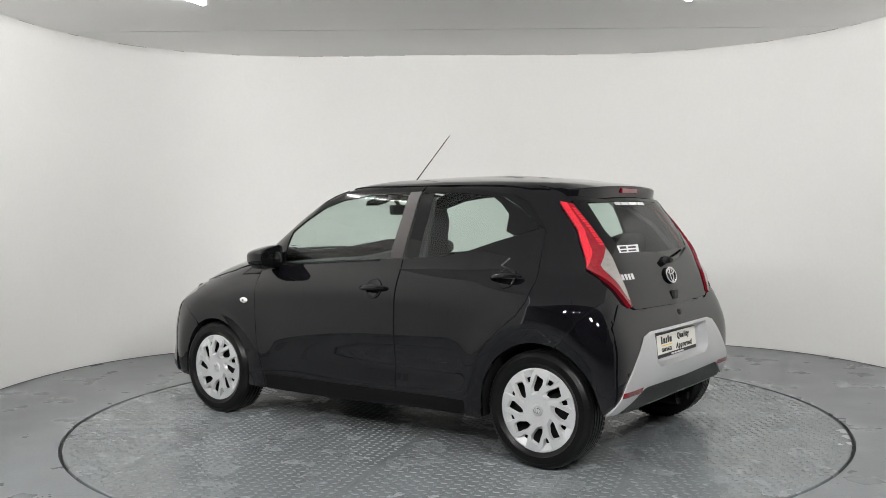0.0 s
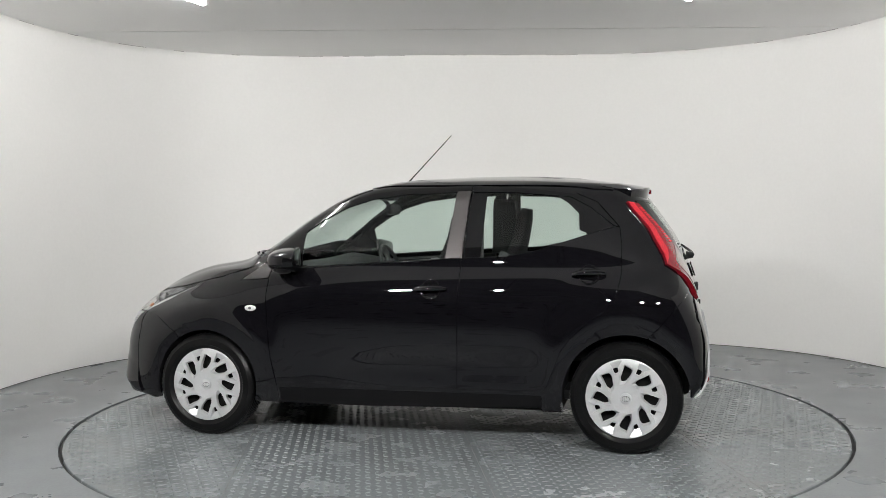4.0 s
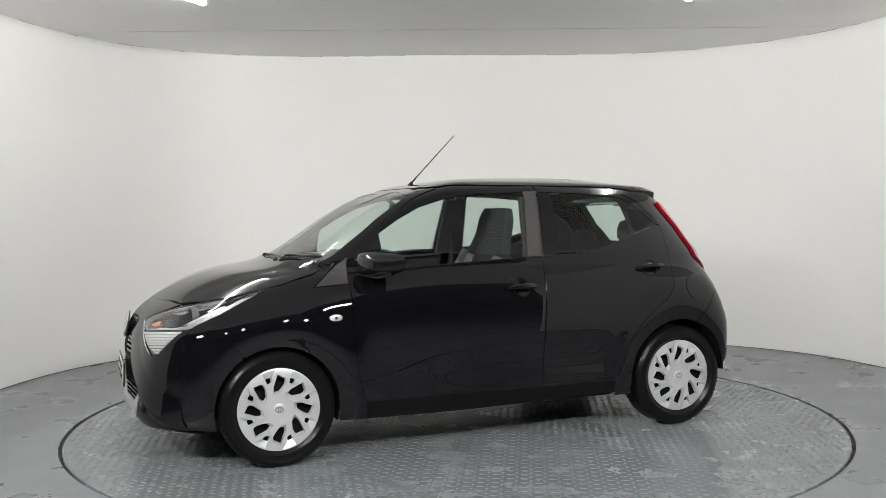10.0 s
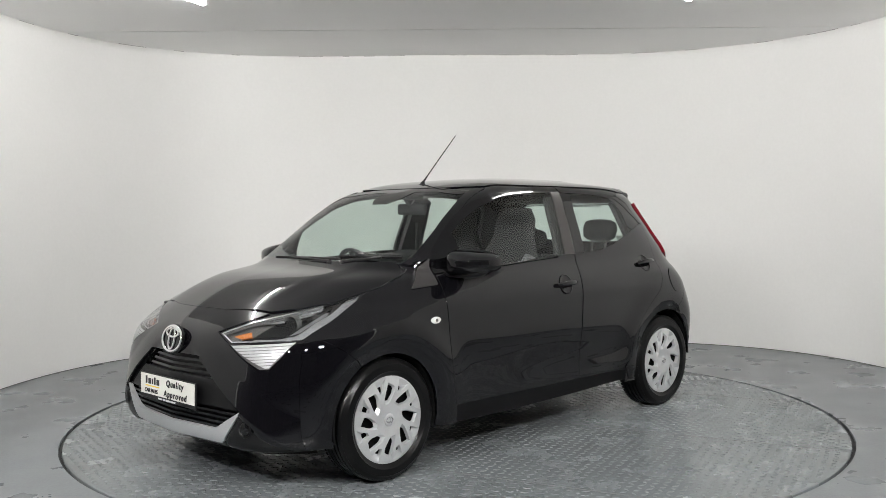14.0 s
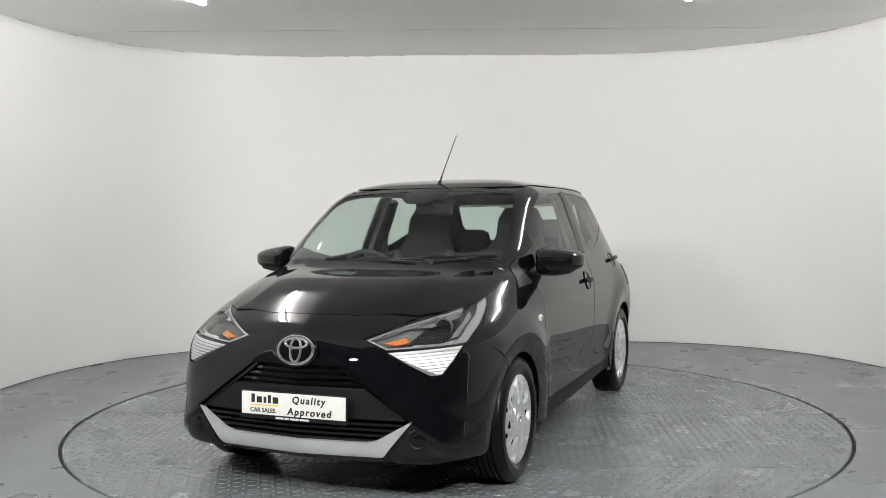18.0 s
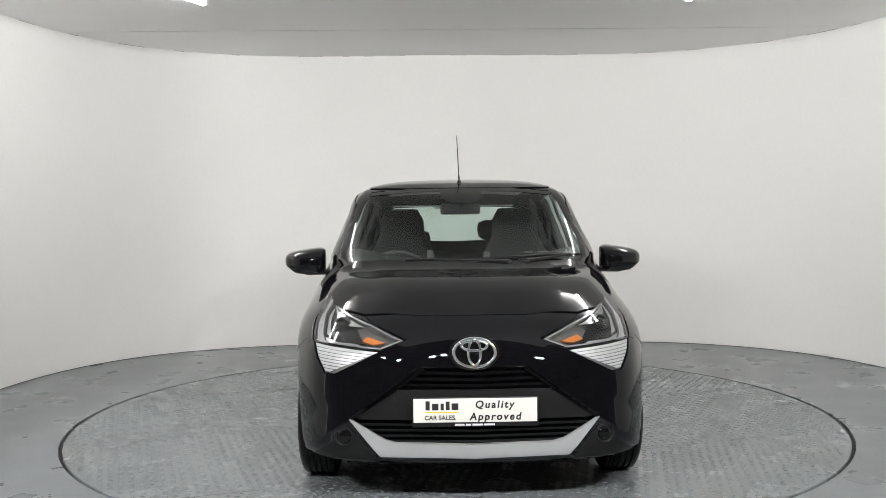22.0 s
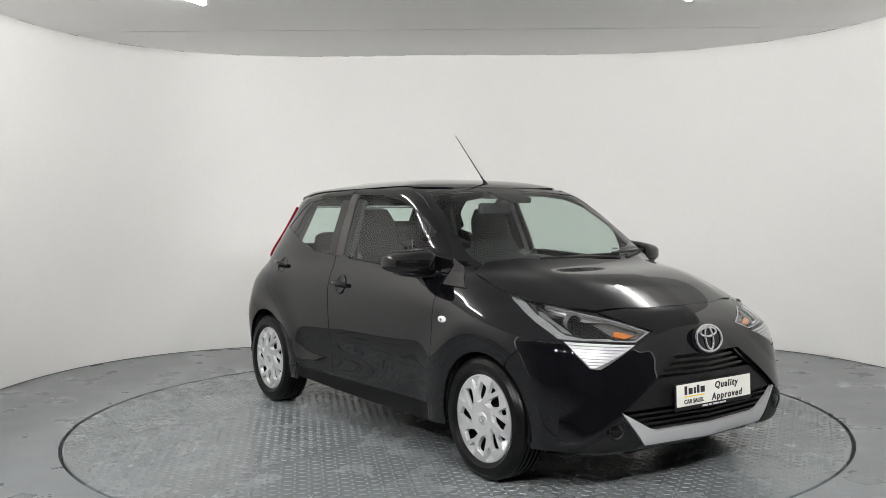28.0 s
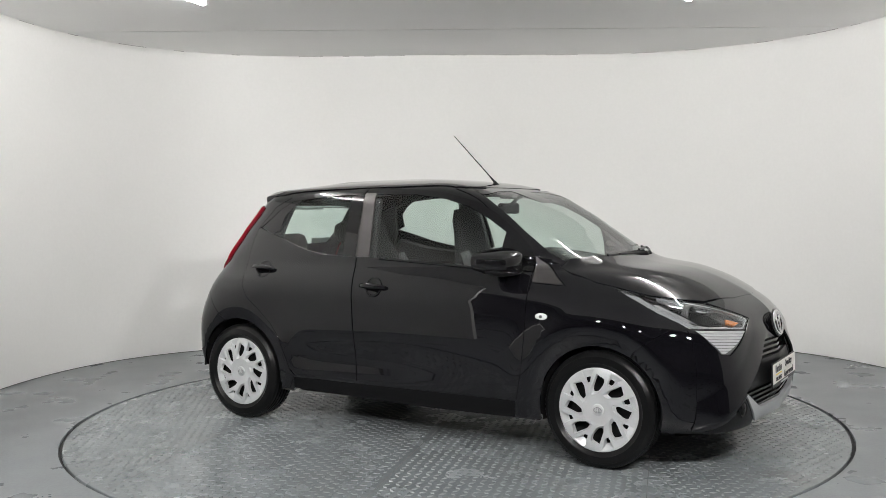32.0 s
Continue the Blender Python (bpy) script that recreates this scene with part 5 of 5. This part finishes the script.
def build_fittings(car):
    for s in (1, -1):
        build_mirror(car, s)
        build_handle(car, -0.150, 0.838, s, 2)
        build_handle(car, -0.985, 0.918, s, 4)
        # side repeater
        p, n = on_skin("Y", 0.882, 0.727)
        bm = bmesh.new()
        bmesh.ops.create_uvsphere(bm, u_segments=18, v_segments=10, radius=1.0)
        for v in bm.verts:
            v.co = Vector((v.co.x * 0.034, v.co.y * 0.008, v.co.z * 0.017))
        rep = part("side_repeater", bm, PALE, car, "small clear oval side repeater")
        rep.matrix_basis = Matrix.Translation((p.x, (p.y + 0.002) * s, p.z))
        bm = bmesh.new()
        bmesh.ops.create_uvsphere(bm, u_segments=12, v_segments=8, radius=1.0)
        for v in bm.verts:
            v.co = Vector((v.co.x * 0.012, s * 0.004 + v.co.y * 0.006, v.co.z * 0.009))
        part("bulb", bm, STEEL, rep)
        # liner and suspension behind each wheel
        for wx, r in ((WHEEL_X, ARCH_F), (-WHEEL_X, ARCH_R)):
            bm = bmesh.new()
            pts = arc(wx, 0.290, r + 0.004, -12, 196 if wx > 0 else 179, 26)
            o = [bm.verts.new((x, s * 0.772, z)) for x, z in pts]
            i = [bm.verts.new((x, s * 0.42, z)) for x, z in pts]
            for k in range(len(pts) - 1):
                bm.faces.new((o[k], o[k + 1], i[k + 1], i[k]))
            bm.faces.new(i)
            part("arch_liner", bm, UNDER, car, "black wheel arch liner", smooth=False)
            bm = bmesh.new()
            tube(bm, [(wx, s * 0.40, WHEEL_Z), (wx, s * 0.70, WHEEL_Z)], 0.10, 20)
            part("brake_drum", bm, STEEL, car, "dull steel brake drum")
    # underside
    bm = bmesh.new()
    box(bm, -0.80, 0.80, -0.70, 0.70, 0.185, 0.245, 0.03)
    box(bm, 0.70, 1.74, -0.43, 0.43, 0.172, 0.40, 0.03)
    box(bm, -1.50, -0.70, -0.43, 0.43, 0.245, 0.40, 0.03)
    part("underbody", bm, UNDER, car, "black underbody", smooth=False)
    # exhaust takes the underbody black, painting in the shade below the bumper
    bm = bmesh.new()
    tube(bm, [(-1.50, -0.30, 0.215), (-1.30, -0.30, 0.215), (-0.6, -0.15, 0.19), (0.4, -0.1, 0.19)], 0.022, 10)
    tube(bm, [(-1.45, -0.30, 0.225), (-1.15, -0.30, 0.225)], 0.065, 14)
    part("exhaust", bm, UNDER, car, "exhaust pipe coloured near-black for the shade beneath the car")
    bm = bmesh.new()
    tube(bm, [(-WHEEL_X, -0.62, 0.25), (-WHEEL_X, 0.62, 0.25)], 0.035, 12)
    part("rear_axle", bm, UNDER, car)
    # aerial
    bm = bmesh.new()
    tube(bm, [(0.200, -0.002, 1.408), (0.185, -0.002, 1.432)], 0.016, 14, r_end=0.009)
    foot = part("aerial_foot", bm, PLASTIC, car, "black rubber aerial foot")
    bm = bmesh.new()
    tube(bm, [(0.187, -0.002, 1.428), (0.155, -0.003, 1.463)], 0.0065, 10, r_end=0.0045)
    tube(bm, [(0.155, -0.003, 1.463), (0.030, -0.004, 1.592), (-0.093, -0.005, 1.718)], 0.0036, 8, r_end=0.0024)
    part("aerial_rod", bm, PLASTIC, foot, "thin black aerial rod")
    # wipers, lying along the foot of the windscreen
    def along(pts, lift):
        out = []
        for y, z in pts:
            p, n = on_skin("F", y, z)
            out.append(p + n * lift)
        return out
    for arm, blade in (([(0.215, 0.990), (0.05, 0.996), (-0.16, 1.000)], [(0.26, 1.004), (0.02, 1.006), (-0.30, 1.000)]), ([(0.300, 0.992), (0.42, 1.004), (0.50, 1.014)], [(0.23, 1.012), (0.42, 1.016), (0.585, 1.018)])):
        bm = bmesh.new()
        tube(bm, along(arm, 0.014), 0.009, 8, r_end=0.006)
        w = part("wiper_arm", bm, PLASTIC, car, "black wiper arm")
        bm = bmesh.new()
        tube(bm, along(blade, 0.010), 0.007, 8)
        part("wiper_blade", bm, RUBBER, w, "black wiper blade")
        bm = bmesh.new()
        c = along(arm[:1], 0.012)[0]
        box(bm, c.x - 0.014, c.x + 0.014, c.y - 0.014, c.y + 0.014, c.z - 0.025, c.z + 0.004, 0.006)
        part("wiper_pivot", bm, PLASTIC, w)
    # badges: plain ovals, and bars for the lettering
    def badge(p, d, ra, rb, t, base=1.22):
        b = new("badge")
        b.parent = car
        z = Vector(d).normalized()
        b.matrix_basis = facing(p, d)
        tagged(b, "chrome oval badge")
        bm = bmesh.new()
        lathe(bm, [(1.0, 0.0), (0.98, 0.004), (0.80, 0.005), (0.001, 0.006)], 36, "Z")
        for v in bm.verts:
            v.co.x *= ra * base
            v.co.y *= rb * base
        part("badge_base", bm, GLOSS, b)
        for a, c, oy in ((ra, rb, 0.0), (ra * 0.30, rb * 0.86, 0.0), (ra * 0.62, rb * 0.34, rb * 0.48)):
            bm = bmesh.new()
            oval_ring(bm, a, c, t, "X", 0.0)
            for v in bm.verts:
                v.co = Vector((v.co.y, v.co.z + oy, v.co.x + 0.007))
            part("badge_oval", bm, CHROME, b)
    p, n = on_skin("F", 0.0, 0.663)
    badge((p.x + 0.003, 0.0, 0.663), (1, 0, 0.22), 0.086, 0.060, 0.0075)
    p, n = on_skin("R", 0.0, 0.905)
    badge((p.x - 0.006, 0.0, 0.905), (-1, 0, 0.30), 0.060, 0.041, 0.005, 1.0)
    for k, (a, b) in enumerate(((0.505, 0.482), (0.474, 0.452), (0.444, 0.422), (0.414, 0.390))):
        skin("badge_bar", [("R", [(a, 0.906), (b, 0.906), (b, 0.934), (a, 0.934)], 0.006)], CHROME, car, "chrome lettering bar", side=1, thick=0.002, gap=0.0)
    # plates
    p, n = on_skin("F", 0.0, 0.430)
    build_plate(car, facing((p.x + 0.010, 0.0, 0.428), (1, 0, 0.03)), "white dealer plate with black lettering in a black holder")
    p, n = on_skin("R", 0.0, 0.560)
    build_plate(car, facing((-1.556, 0.0, 0.560), (-1, 0, 0.10)), "white dealer plate with black lettering in a black holder")
    # tailgate latch, lock and wiper
    p, n = on_skin("R", 0.0, 0.800)
    bm = bmesh.new()
    box(bm, p.x - 0.014, p.x + 0.004, -0.028, 0.028, 0.782, 0.830, 0.006)
    part("tailgate_latch", bm, PLASTIC, car, "matt black tailgate latch", smooth=False)
    p, n = on_skin("R", 0.0, 0.712)
    bm = bmesh.new()
    lathe(bm, [(0.016, 0.010), (0.016, -0.004), (0.010, -0.006), (0.001, -0.006)], 18, "X", (p.x, -0.02, 0.712))
    part("camera_knob", bm, PLASTIC, car, "small black round knob")
    p, n = on_skin("R", 0.0, 0.985)
    bm = bmesh.new()
    tube(bm, [(p.x - 0.004, 0.0, 0.985), (p.x - 0.045, 0.0, 0.985)], 0.024, 14, r_end=0.016)
    piv = part("rear_wiper_pivot", bm, PLASTIC, car, "black rear wiper pivot")
    bm = bmesh.new()
    q, _ = on_skin("R", -0.33, 1.035)
    tube(bm, [(p.x - 0.040, 0.0, 0.987), (p.x - 0.040, -0.10, 0.998), (q.x - 0.020, -0.33, 1.035)], 0.011, 8, r_end=0.006)
    part("rear_wiper_arm", bm, PLASTIC, piv, "black rear wiper arm")
    # fuel flap on the left quarter
    skin("fuel_flap", [("Y", [(-1.285 + 0.075 * math.cos(2 * math.pi * k / 24), 0.800 + 0.075 * math.sin(2 * math.pi * k / 24)) for k in range(24)])], PAINT, car, "round black fuel flap", side=1, off=0.0015, thick=0.004, gap=0.0)
    # dealer stickers on the glass
    st = skin("window_sticker", [("R", [(0.435, 1.072), (0.225, 1.072), (0.245, 1.036), (0.440, 1.036)], 0.005)], PALE, car, "pale dealer sticker on the rear glass", side=0, thick=0.001, gap=0.0)
    for a, b, z0, z1 in ((0.42, 0.36, 1.055, 1.066), (0.34, 0.26, 1.056, 1.064), (0.425, 0.37, 1.041, 1.048), (0.35, 0.27, 1.041, 1.048)):
        skin("print_bar", [("R", [(a, z1), (b, z1), (b, z0), (a, z0)], 0.0065)], INK, st, side=0, thick=0.001, gap=0.0)
    for a, b in ((0.21, 0.15), (0.14, 0.06), (0.05, -0.05), (-0.06, -0.14)):
        skin("print_bar", [("R", [(a, 1.289), (b, 1.289), (b, 1.275), (a, 1.275)], 0.0045)], PALE, car, "pale lettering bar on the rear glass", side=0, thick=0.001, gap=0.0)
    for a, b in ((0.30, 0.345), (0.375, 0.42), (0.43, 0.455), (0.465, 0.53), (0.535, 0.565)):
        skin("print_bar", [("F", [(a, 1.040), (b, 1.040), (b, 1.046), (a, 1.046)], -0.002)], STEEL, car, "grey lettering bar on the windscreen", side=0, thick=0.001, gap=0.0)


build_fittings(CAR)


# ---------------------------------------------------------------- cabin
def slab_along(bm, pts, w, t):
    """An upholstered strip: centre points (x, z), half width and thickness at each."""
    rings = []
    for i, (x, z) in enumerate(pts):
        a = Vector(pts[max(i - 1, 0)])
        b = Vector(pts[min(i + 1, len(pts) - 1)])
        d = (b - a).normalized()
        n = Vector((-d.y, d.x))
        ww, tt = w[i], t[i]
        ring = []
        for k in range(20):
            q = 2 * math.pi * k / 20
            c, s = math.cos(q), math.sin(q)
            yy = ww * math.copysign(abs(c) ** 0.55, c)
            hh = tt * math.copysign(abs(s) ** 0.7, s)
            ring.append(bm.verts.new((x + n.x * hh, yy, z + n.y * hh)))
        rings.append(ring)
    for r0, r1 in zip(rings, rings[1:]):
        for k in range(20):
            bm.faces.new((r0[k], r0[(k + 1) % 20], r1[(k + 1) % 20], r1[k]))
    bm.faces.new(rings[0])
    bm.faces.new(rings[-1][::-1])
    bmesh.ops.recalc_face_normals(bm, faces=bm.faces)


def build_seat(car, y, forward):
    seat = new("front_seat")
    seat.parent = car
    seat.matrix_basis = pose(forward, y, 0)
    tagged(seat, "dark grey fabric seat with light grey panels")
    bm = bmesh.new()
    slab_along(bm, [(0.22, 0.46), (0.10, 0.485), (-0.10, 0.47), (-0.26, 0.46)], (0.20, 0.235, 0.235, 0.20), (0.05, 0.075, 0.075, 0.06))
    part("cushion", bm, FABRIC, seat)
    bm = bmesh.new()
    slab_along(bm, [(-0.24, 0.46), (-0.29, 0.62), (-0.35, 0.80), (-0.40, 0.95), (-0.425, 1.03), (-0.445, 1.10), (-0.465, 1.20), (-0.480, 1.265)], (0.20, 0.225, 0.235, 0.220, 0.182, 0.148, 0.142, 0.105), (0.06, 0.07, 0.065, 0.055, 0.048, 0.045, 0.042, 0.03))
    part("backrest", bm, FABRIC, seat)
    for sy in (-1, 1):
        bm = bmesh.new()
        slab_along(bm, [(-0.20, 0.56), (-0.265, 0.70), (-0.325, 0.86), (-0.375, 0.99)], (0.03, 0.036, 0.036, 0.02), (0.05, 0.06, 0.06, 0.04))
        for v in bm.verts:
            v.co.y += sy * 0.185
        part("side_bolster", bm, FABRIC2, seat, "light grey side bolster")
    bm = bmesh.new()
    box(bm, -0.20, 0.18, -0.20, 0.20, 0.25, 0.41, 0.03)
    part("seat_base", bm, CABIN, seat, smooth=False)


def build_cabin(car):
    build_seat(car, 0.36, 0.235)
    build_seat(car, -0.36, -0.03)
    bm = bmesh.new()
    slab_along(bm, [(-0.66, 0.47), (-0.80, 0.49), (-0.98, 0.47)], (0.60, 0.62, 0.60), (0.05, 0.07, 0.06))
    bench = part("rear_seat", bm, FABRIC, car, "dark grey fabric rear bench")
    bm = bmesh.new()
    slab_along(bm, [(-0.96, 0.46), (-1.05, 0.66), (-1.12, 0.84), (-1.155, 0.935)], (0.58, 0.60, 0.58, 0.54), (0.06, 0.07, 0.06, 0.045))
    part("rear_backrest", bm, FABRIC, bench)
    for y, up in ((0.30, 0.085), (-0.30, 0.015)):
        bm = bmesh.new()
        slab_along(bm, [(-1.148, 0.968), (-1.155, 0.985), (-1.165, 1.04), (-1.172, 1.085), (-1.176, 1.100)], (0.09, 0.118, 0.130, 0.118, 0.08), (0.025, 0.045, 0.050, 0.040, 0.02))
        for v in bm.verts:
            v.co += Vector((0, y, up))
        rest = part("rear_headrest", bm, FABRIC, bench, "dark fabric headrest")
        for dy in (-0.055, 0.055):
            bm = bmesh.new()
            tube(bm, [(-1.140, y + dy, 0.92), (-1.152, y + dy, 0.99 + up)], 0.007, 8)
            part("headrest_post", bm, STEEL, rest, "steel headrest post")
    # dashboard
    bm = bmesh.new()
    rows = []
    for k in range(21):
        y = -0.62 + 1.24 * k / 20
        u = abs(y) / 0.62
        hump = 0.030 * math.exp(-((y + 0.36) / 0.14) ** 2)
        prof = [(0.86 - 0.10 * u * u, 0.950), (0.70 - 0.06 * u * u, 0.958 + hump), (0.56 - 0.05 * u * u, 0.935 + hump), (0.52 - 0.05 * u * u, 0.88), (0.53, 0.76), (0.58, 0.62), (0.80, 0.50)]
        rows.append([bm.verts.new((x, y, z)) for x, z in prof])
    for a, b in zip(rows, rows[1:]):
        for k in range(len(a) - 1):
            bm.faces.new((a[k], a[k + 1], b[k + 1], b[k]))
    bmesh.ops.recalc_face_normals(bm, faces=bm.faces)
    dash = part("dashboard", bm, CABIN, car, "dark grey moulded dashboard")
    bm = bmesh.new()
    box(bm, 0.485, 0.535, -0.09, 0.13, 0.76, 0.90, 0.015)
    part("centre_screen", bm, GLOSS, dash, "dark glossy screen", smooth=False)
    for y in (0.50, -0.55, 0.17, -0.15):
        bm = bmesh.new()
        lathe(bm, [(0.040, 0.0), (0.044, -0.008), (0.036, -0.012), (0.030, -0.004), (0.001, 0.002)], 20, "X", (0.505, y, 0.845))
        part("air_vent", bm, STEEL, dash, "round air vent with a bright ring")
    # steering wheel on the right-hand side
    sw = new("steering_wheel")
    sw.parent = car
    sw.matrix_basis = Matrix.Translation((0.385, -0.36, 0.865)) @ pose(0, 0, 0, 0, -66, 0)
    bm = bmesh.new()
    oval_ring(bm, 0.178, 0.178, 0.015, "X", 0.0, 40)
    for v in bm.verts:
        v.co = Vector((v.co.y, v.co.z, v.co.x))
    part("wheel_ring", bm, CABIN, sw)
    bm = bmesh.new()
    lathe(bm, [(0.075, -0.03), (0.080, -0.005), (0.070, 0.012), (0.001, 0.018)], 24, "Z")
    part("hub_pad", bm, CABIN, sw)
    bm = bmesh.new()
    for a in (0, 180, 270):
        c, s = math.cos(radians(a + 90)), math.sin(radians(a + 90))
        tube(bm, [(0.06 * c, 0.06 * s, -0.005), (0.172 * c, 0.172 * s, 0.0)], 0.016, 8)
    part("spokes", bm, STEEL, sw, "grey spokes")
    bm = bmesh.new()
    tube(bm, [(0.40, -0.36, 0.86), (0.60, -0.36, 0.80)], 0.04, 12)
    part("steering_column", bm, CABIN, car)
    # interior mirror
    bm = bmesh.new()
    box(bm, 0.265, 0.300, -0.115, 0.115, 1.235, 1.300, 0.014)
    im = part("interior_mirror", bm, CABIN, car, "black interior mirror", smooth=False)
    bm = bmesh.new()
    tube(bm, [(0.295, 0, 1.285), (0.345, 0, 1.335), (0.375, 0, 1.348)], 0.012, 8)
    part("mirror_stalk", bm, CABIN, im)
    bm = bmesh.new()
    box(bm, 0.255, 0.345, -0.075, 0.075, 1.325, 1.360, 0.012)
    part("roof_console", bm, CABIN, im, smooth=False)
    # headliner
    liner = [(0.24, 0.0), (0.20, 0.42), (-0.30, 0.470), (-1.00, 0.470), (-1.15, 0.40), (-1.20, 0.0)]
    liner = liner + [(x, -y) for x, y in reversed(liner) if y > 0]
    skin("headliner", [("T", liner)], HEADLINER, car, "pale grey headliner", side=0, off=-0.035, thick=0.0, step=0.08)
    # pillars and door cards inside
    for s in (1, -1):
        skin("inner_pillar", [("Y", [(-0.255, 1.365), (-0.40, 1.365), (-0.42, 0.98), (-0.22, 0.98)])], CABIN, car, side=s, off=-0.045, thick=0.03)
        skin("inner_pillar", [("Y", [(-0.92, 1.330), (-1.02, 1.29), (-1.20, 1.20), (-1.32, 1.05), (-1.30, 0.98), (-1.05, 0.98), (-0.97, 1.12), (-0.95, 1.24)])], CABIN, car, side=s, off=-0.045, thick=0.03)
        skin("door_card", [("Y", [(0.66, 0.955), (0.20, 0.968), (-0.25, 0.985), (-0.25, 0.34), (0.62, 0.34)])], CABIN, car, "dark door card", side=s, off=-0.06, thick=0.04, step=0.1)
        skin("door_card", [("Y", [(-0.32, 0.985), (-0.56, 0.998), (-0.72, 1.025), (-0.95, 1.085), (-1.05, 0.96), (-0.80, 0.55), (-0.70, 0.34), (-0.32, 0.34)])], CABIN, car, "dark door card", side=s, off=-0.06, thick=0.04, step=0.1)
        bm = bmesh.new()
        tube(bm, [(-0.30, s * 0.585, 1.18), (-0.31, s * 0.60, 0.95), (-0.28, s * 0.62, 0.55)], 0.012, 6)
        part("seat_belt", bm, CABIN, car, "black seat belt")
    bm = bmesh.new()
    box(bm, -1.42, -1.13, -0.52, 0.52, 0.86, 0.885, 0.008)
    part("parcel_shelf", bm, CABIN, car, "dark parcel shelf", smooth=False)
    bm = bmesh.new()
    box(bm, -0.95, 0.95, -0.66, 0.66, 0.245, 0.30, 0.02)
    part("cabin_floor", bm, CABIN, car, "dark carpeted floor", smooth=False)
    bm = bmesh.new()
    box(bm, 0.80, 0.90, -0.62, 0.62, 0.28, 0.93, 0.02)
    part("bulkhead", bm, UNDER, car, smooth=False)


build_cabin(CAR)


# ---------------------------------------------------------------- what moves
def motions():
    def angle(t):
        wobble = np.interp(t, (0, 3, 6, 9, 11, 13, 16.5, 19, 21.3, 23, 25.5, 28, 30, 32), (-0.05, 0.0, -0.18, -0.18, 0.05, 0.12, 0.17, 0.2, 0.21, 0.15, 0.05, -0.12, -0.18, -0.18))
        return 144.40 + 5.7691 * t + float(wobble)

    car_rows, table_rows = [], []
    for k in range(17):
        t = 2.0 * k
        m = pose(0, 0, 0, 0, 0, angle(t))
        table_rows.append((t, m))
        car_rows.append((t, m @ pose(0.092, 0.033, 0.003)))
    walk(TABLE, table_rows)
    walk(CAR, car_rows)


motions()
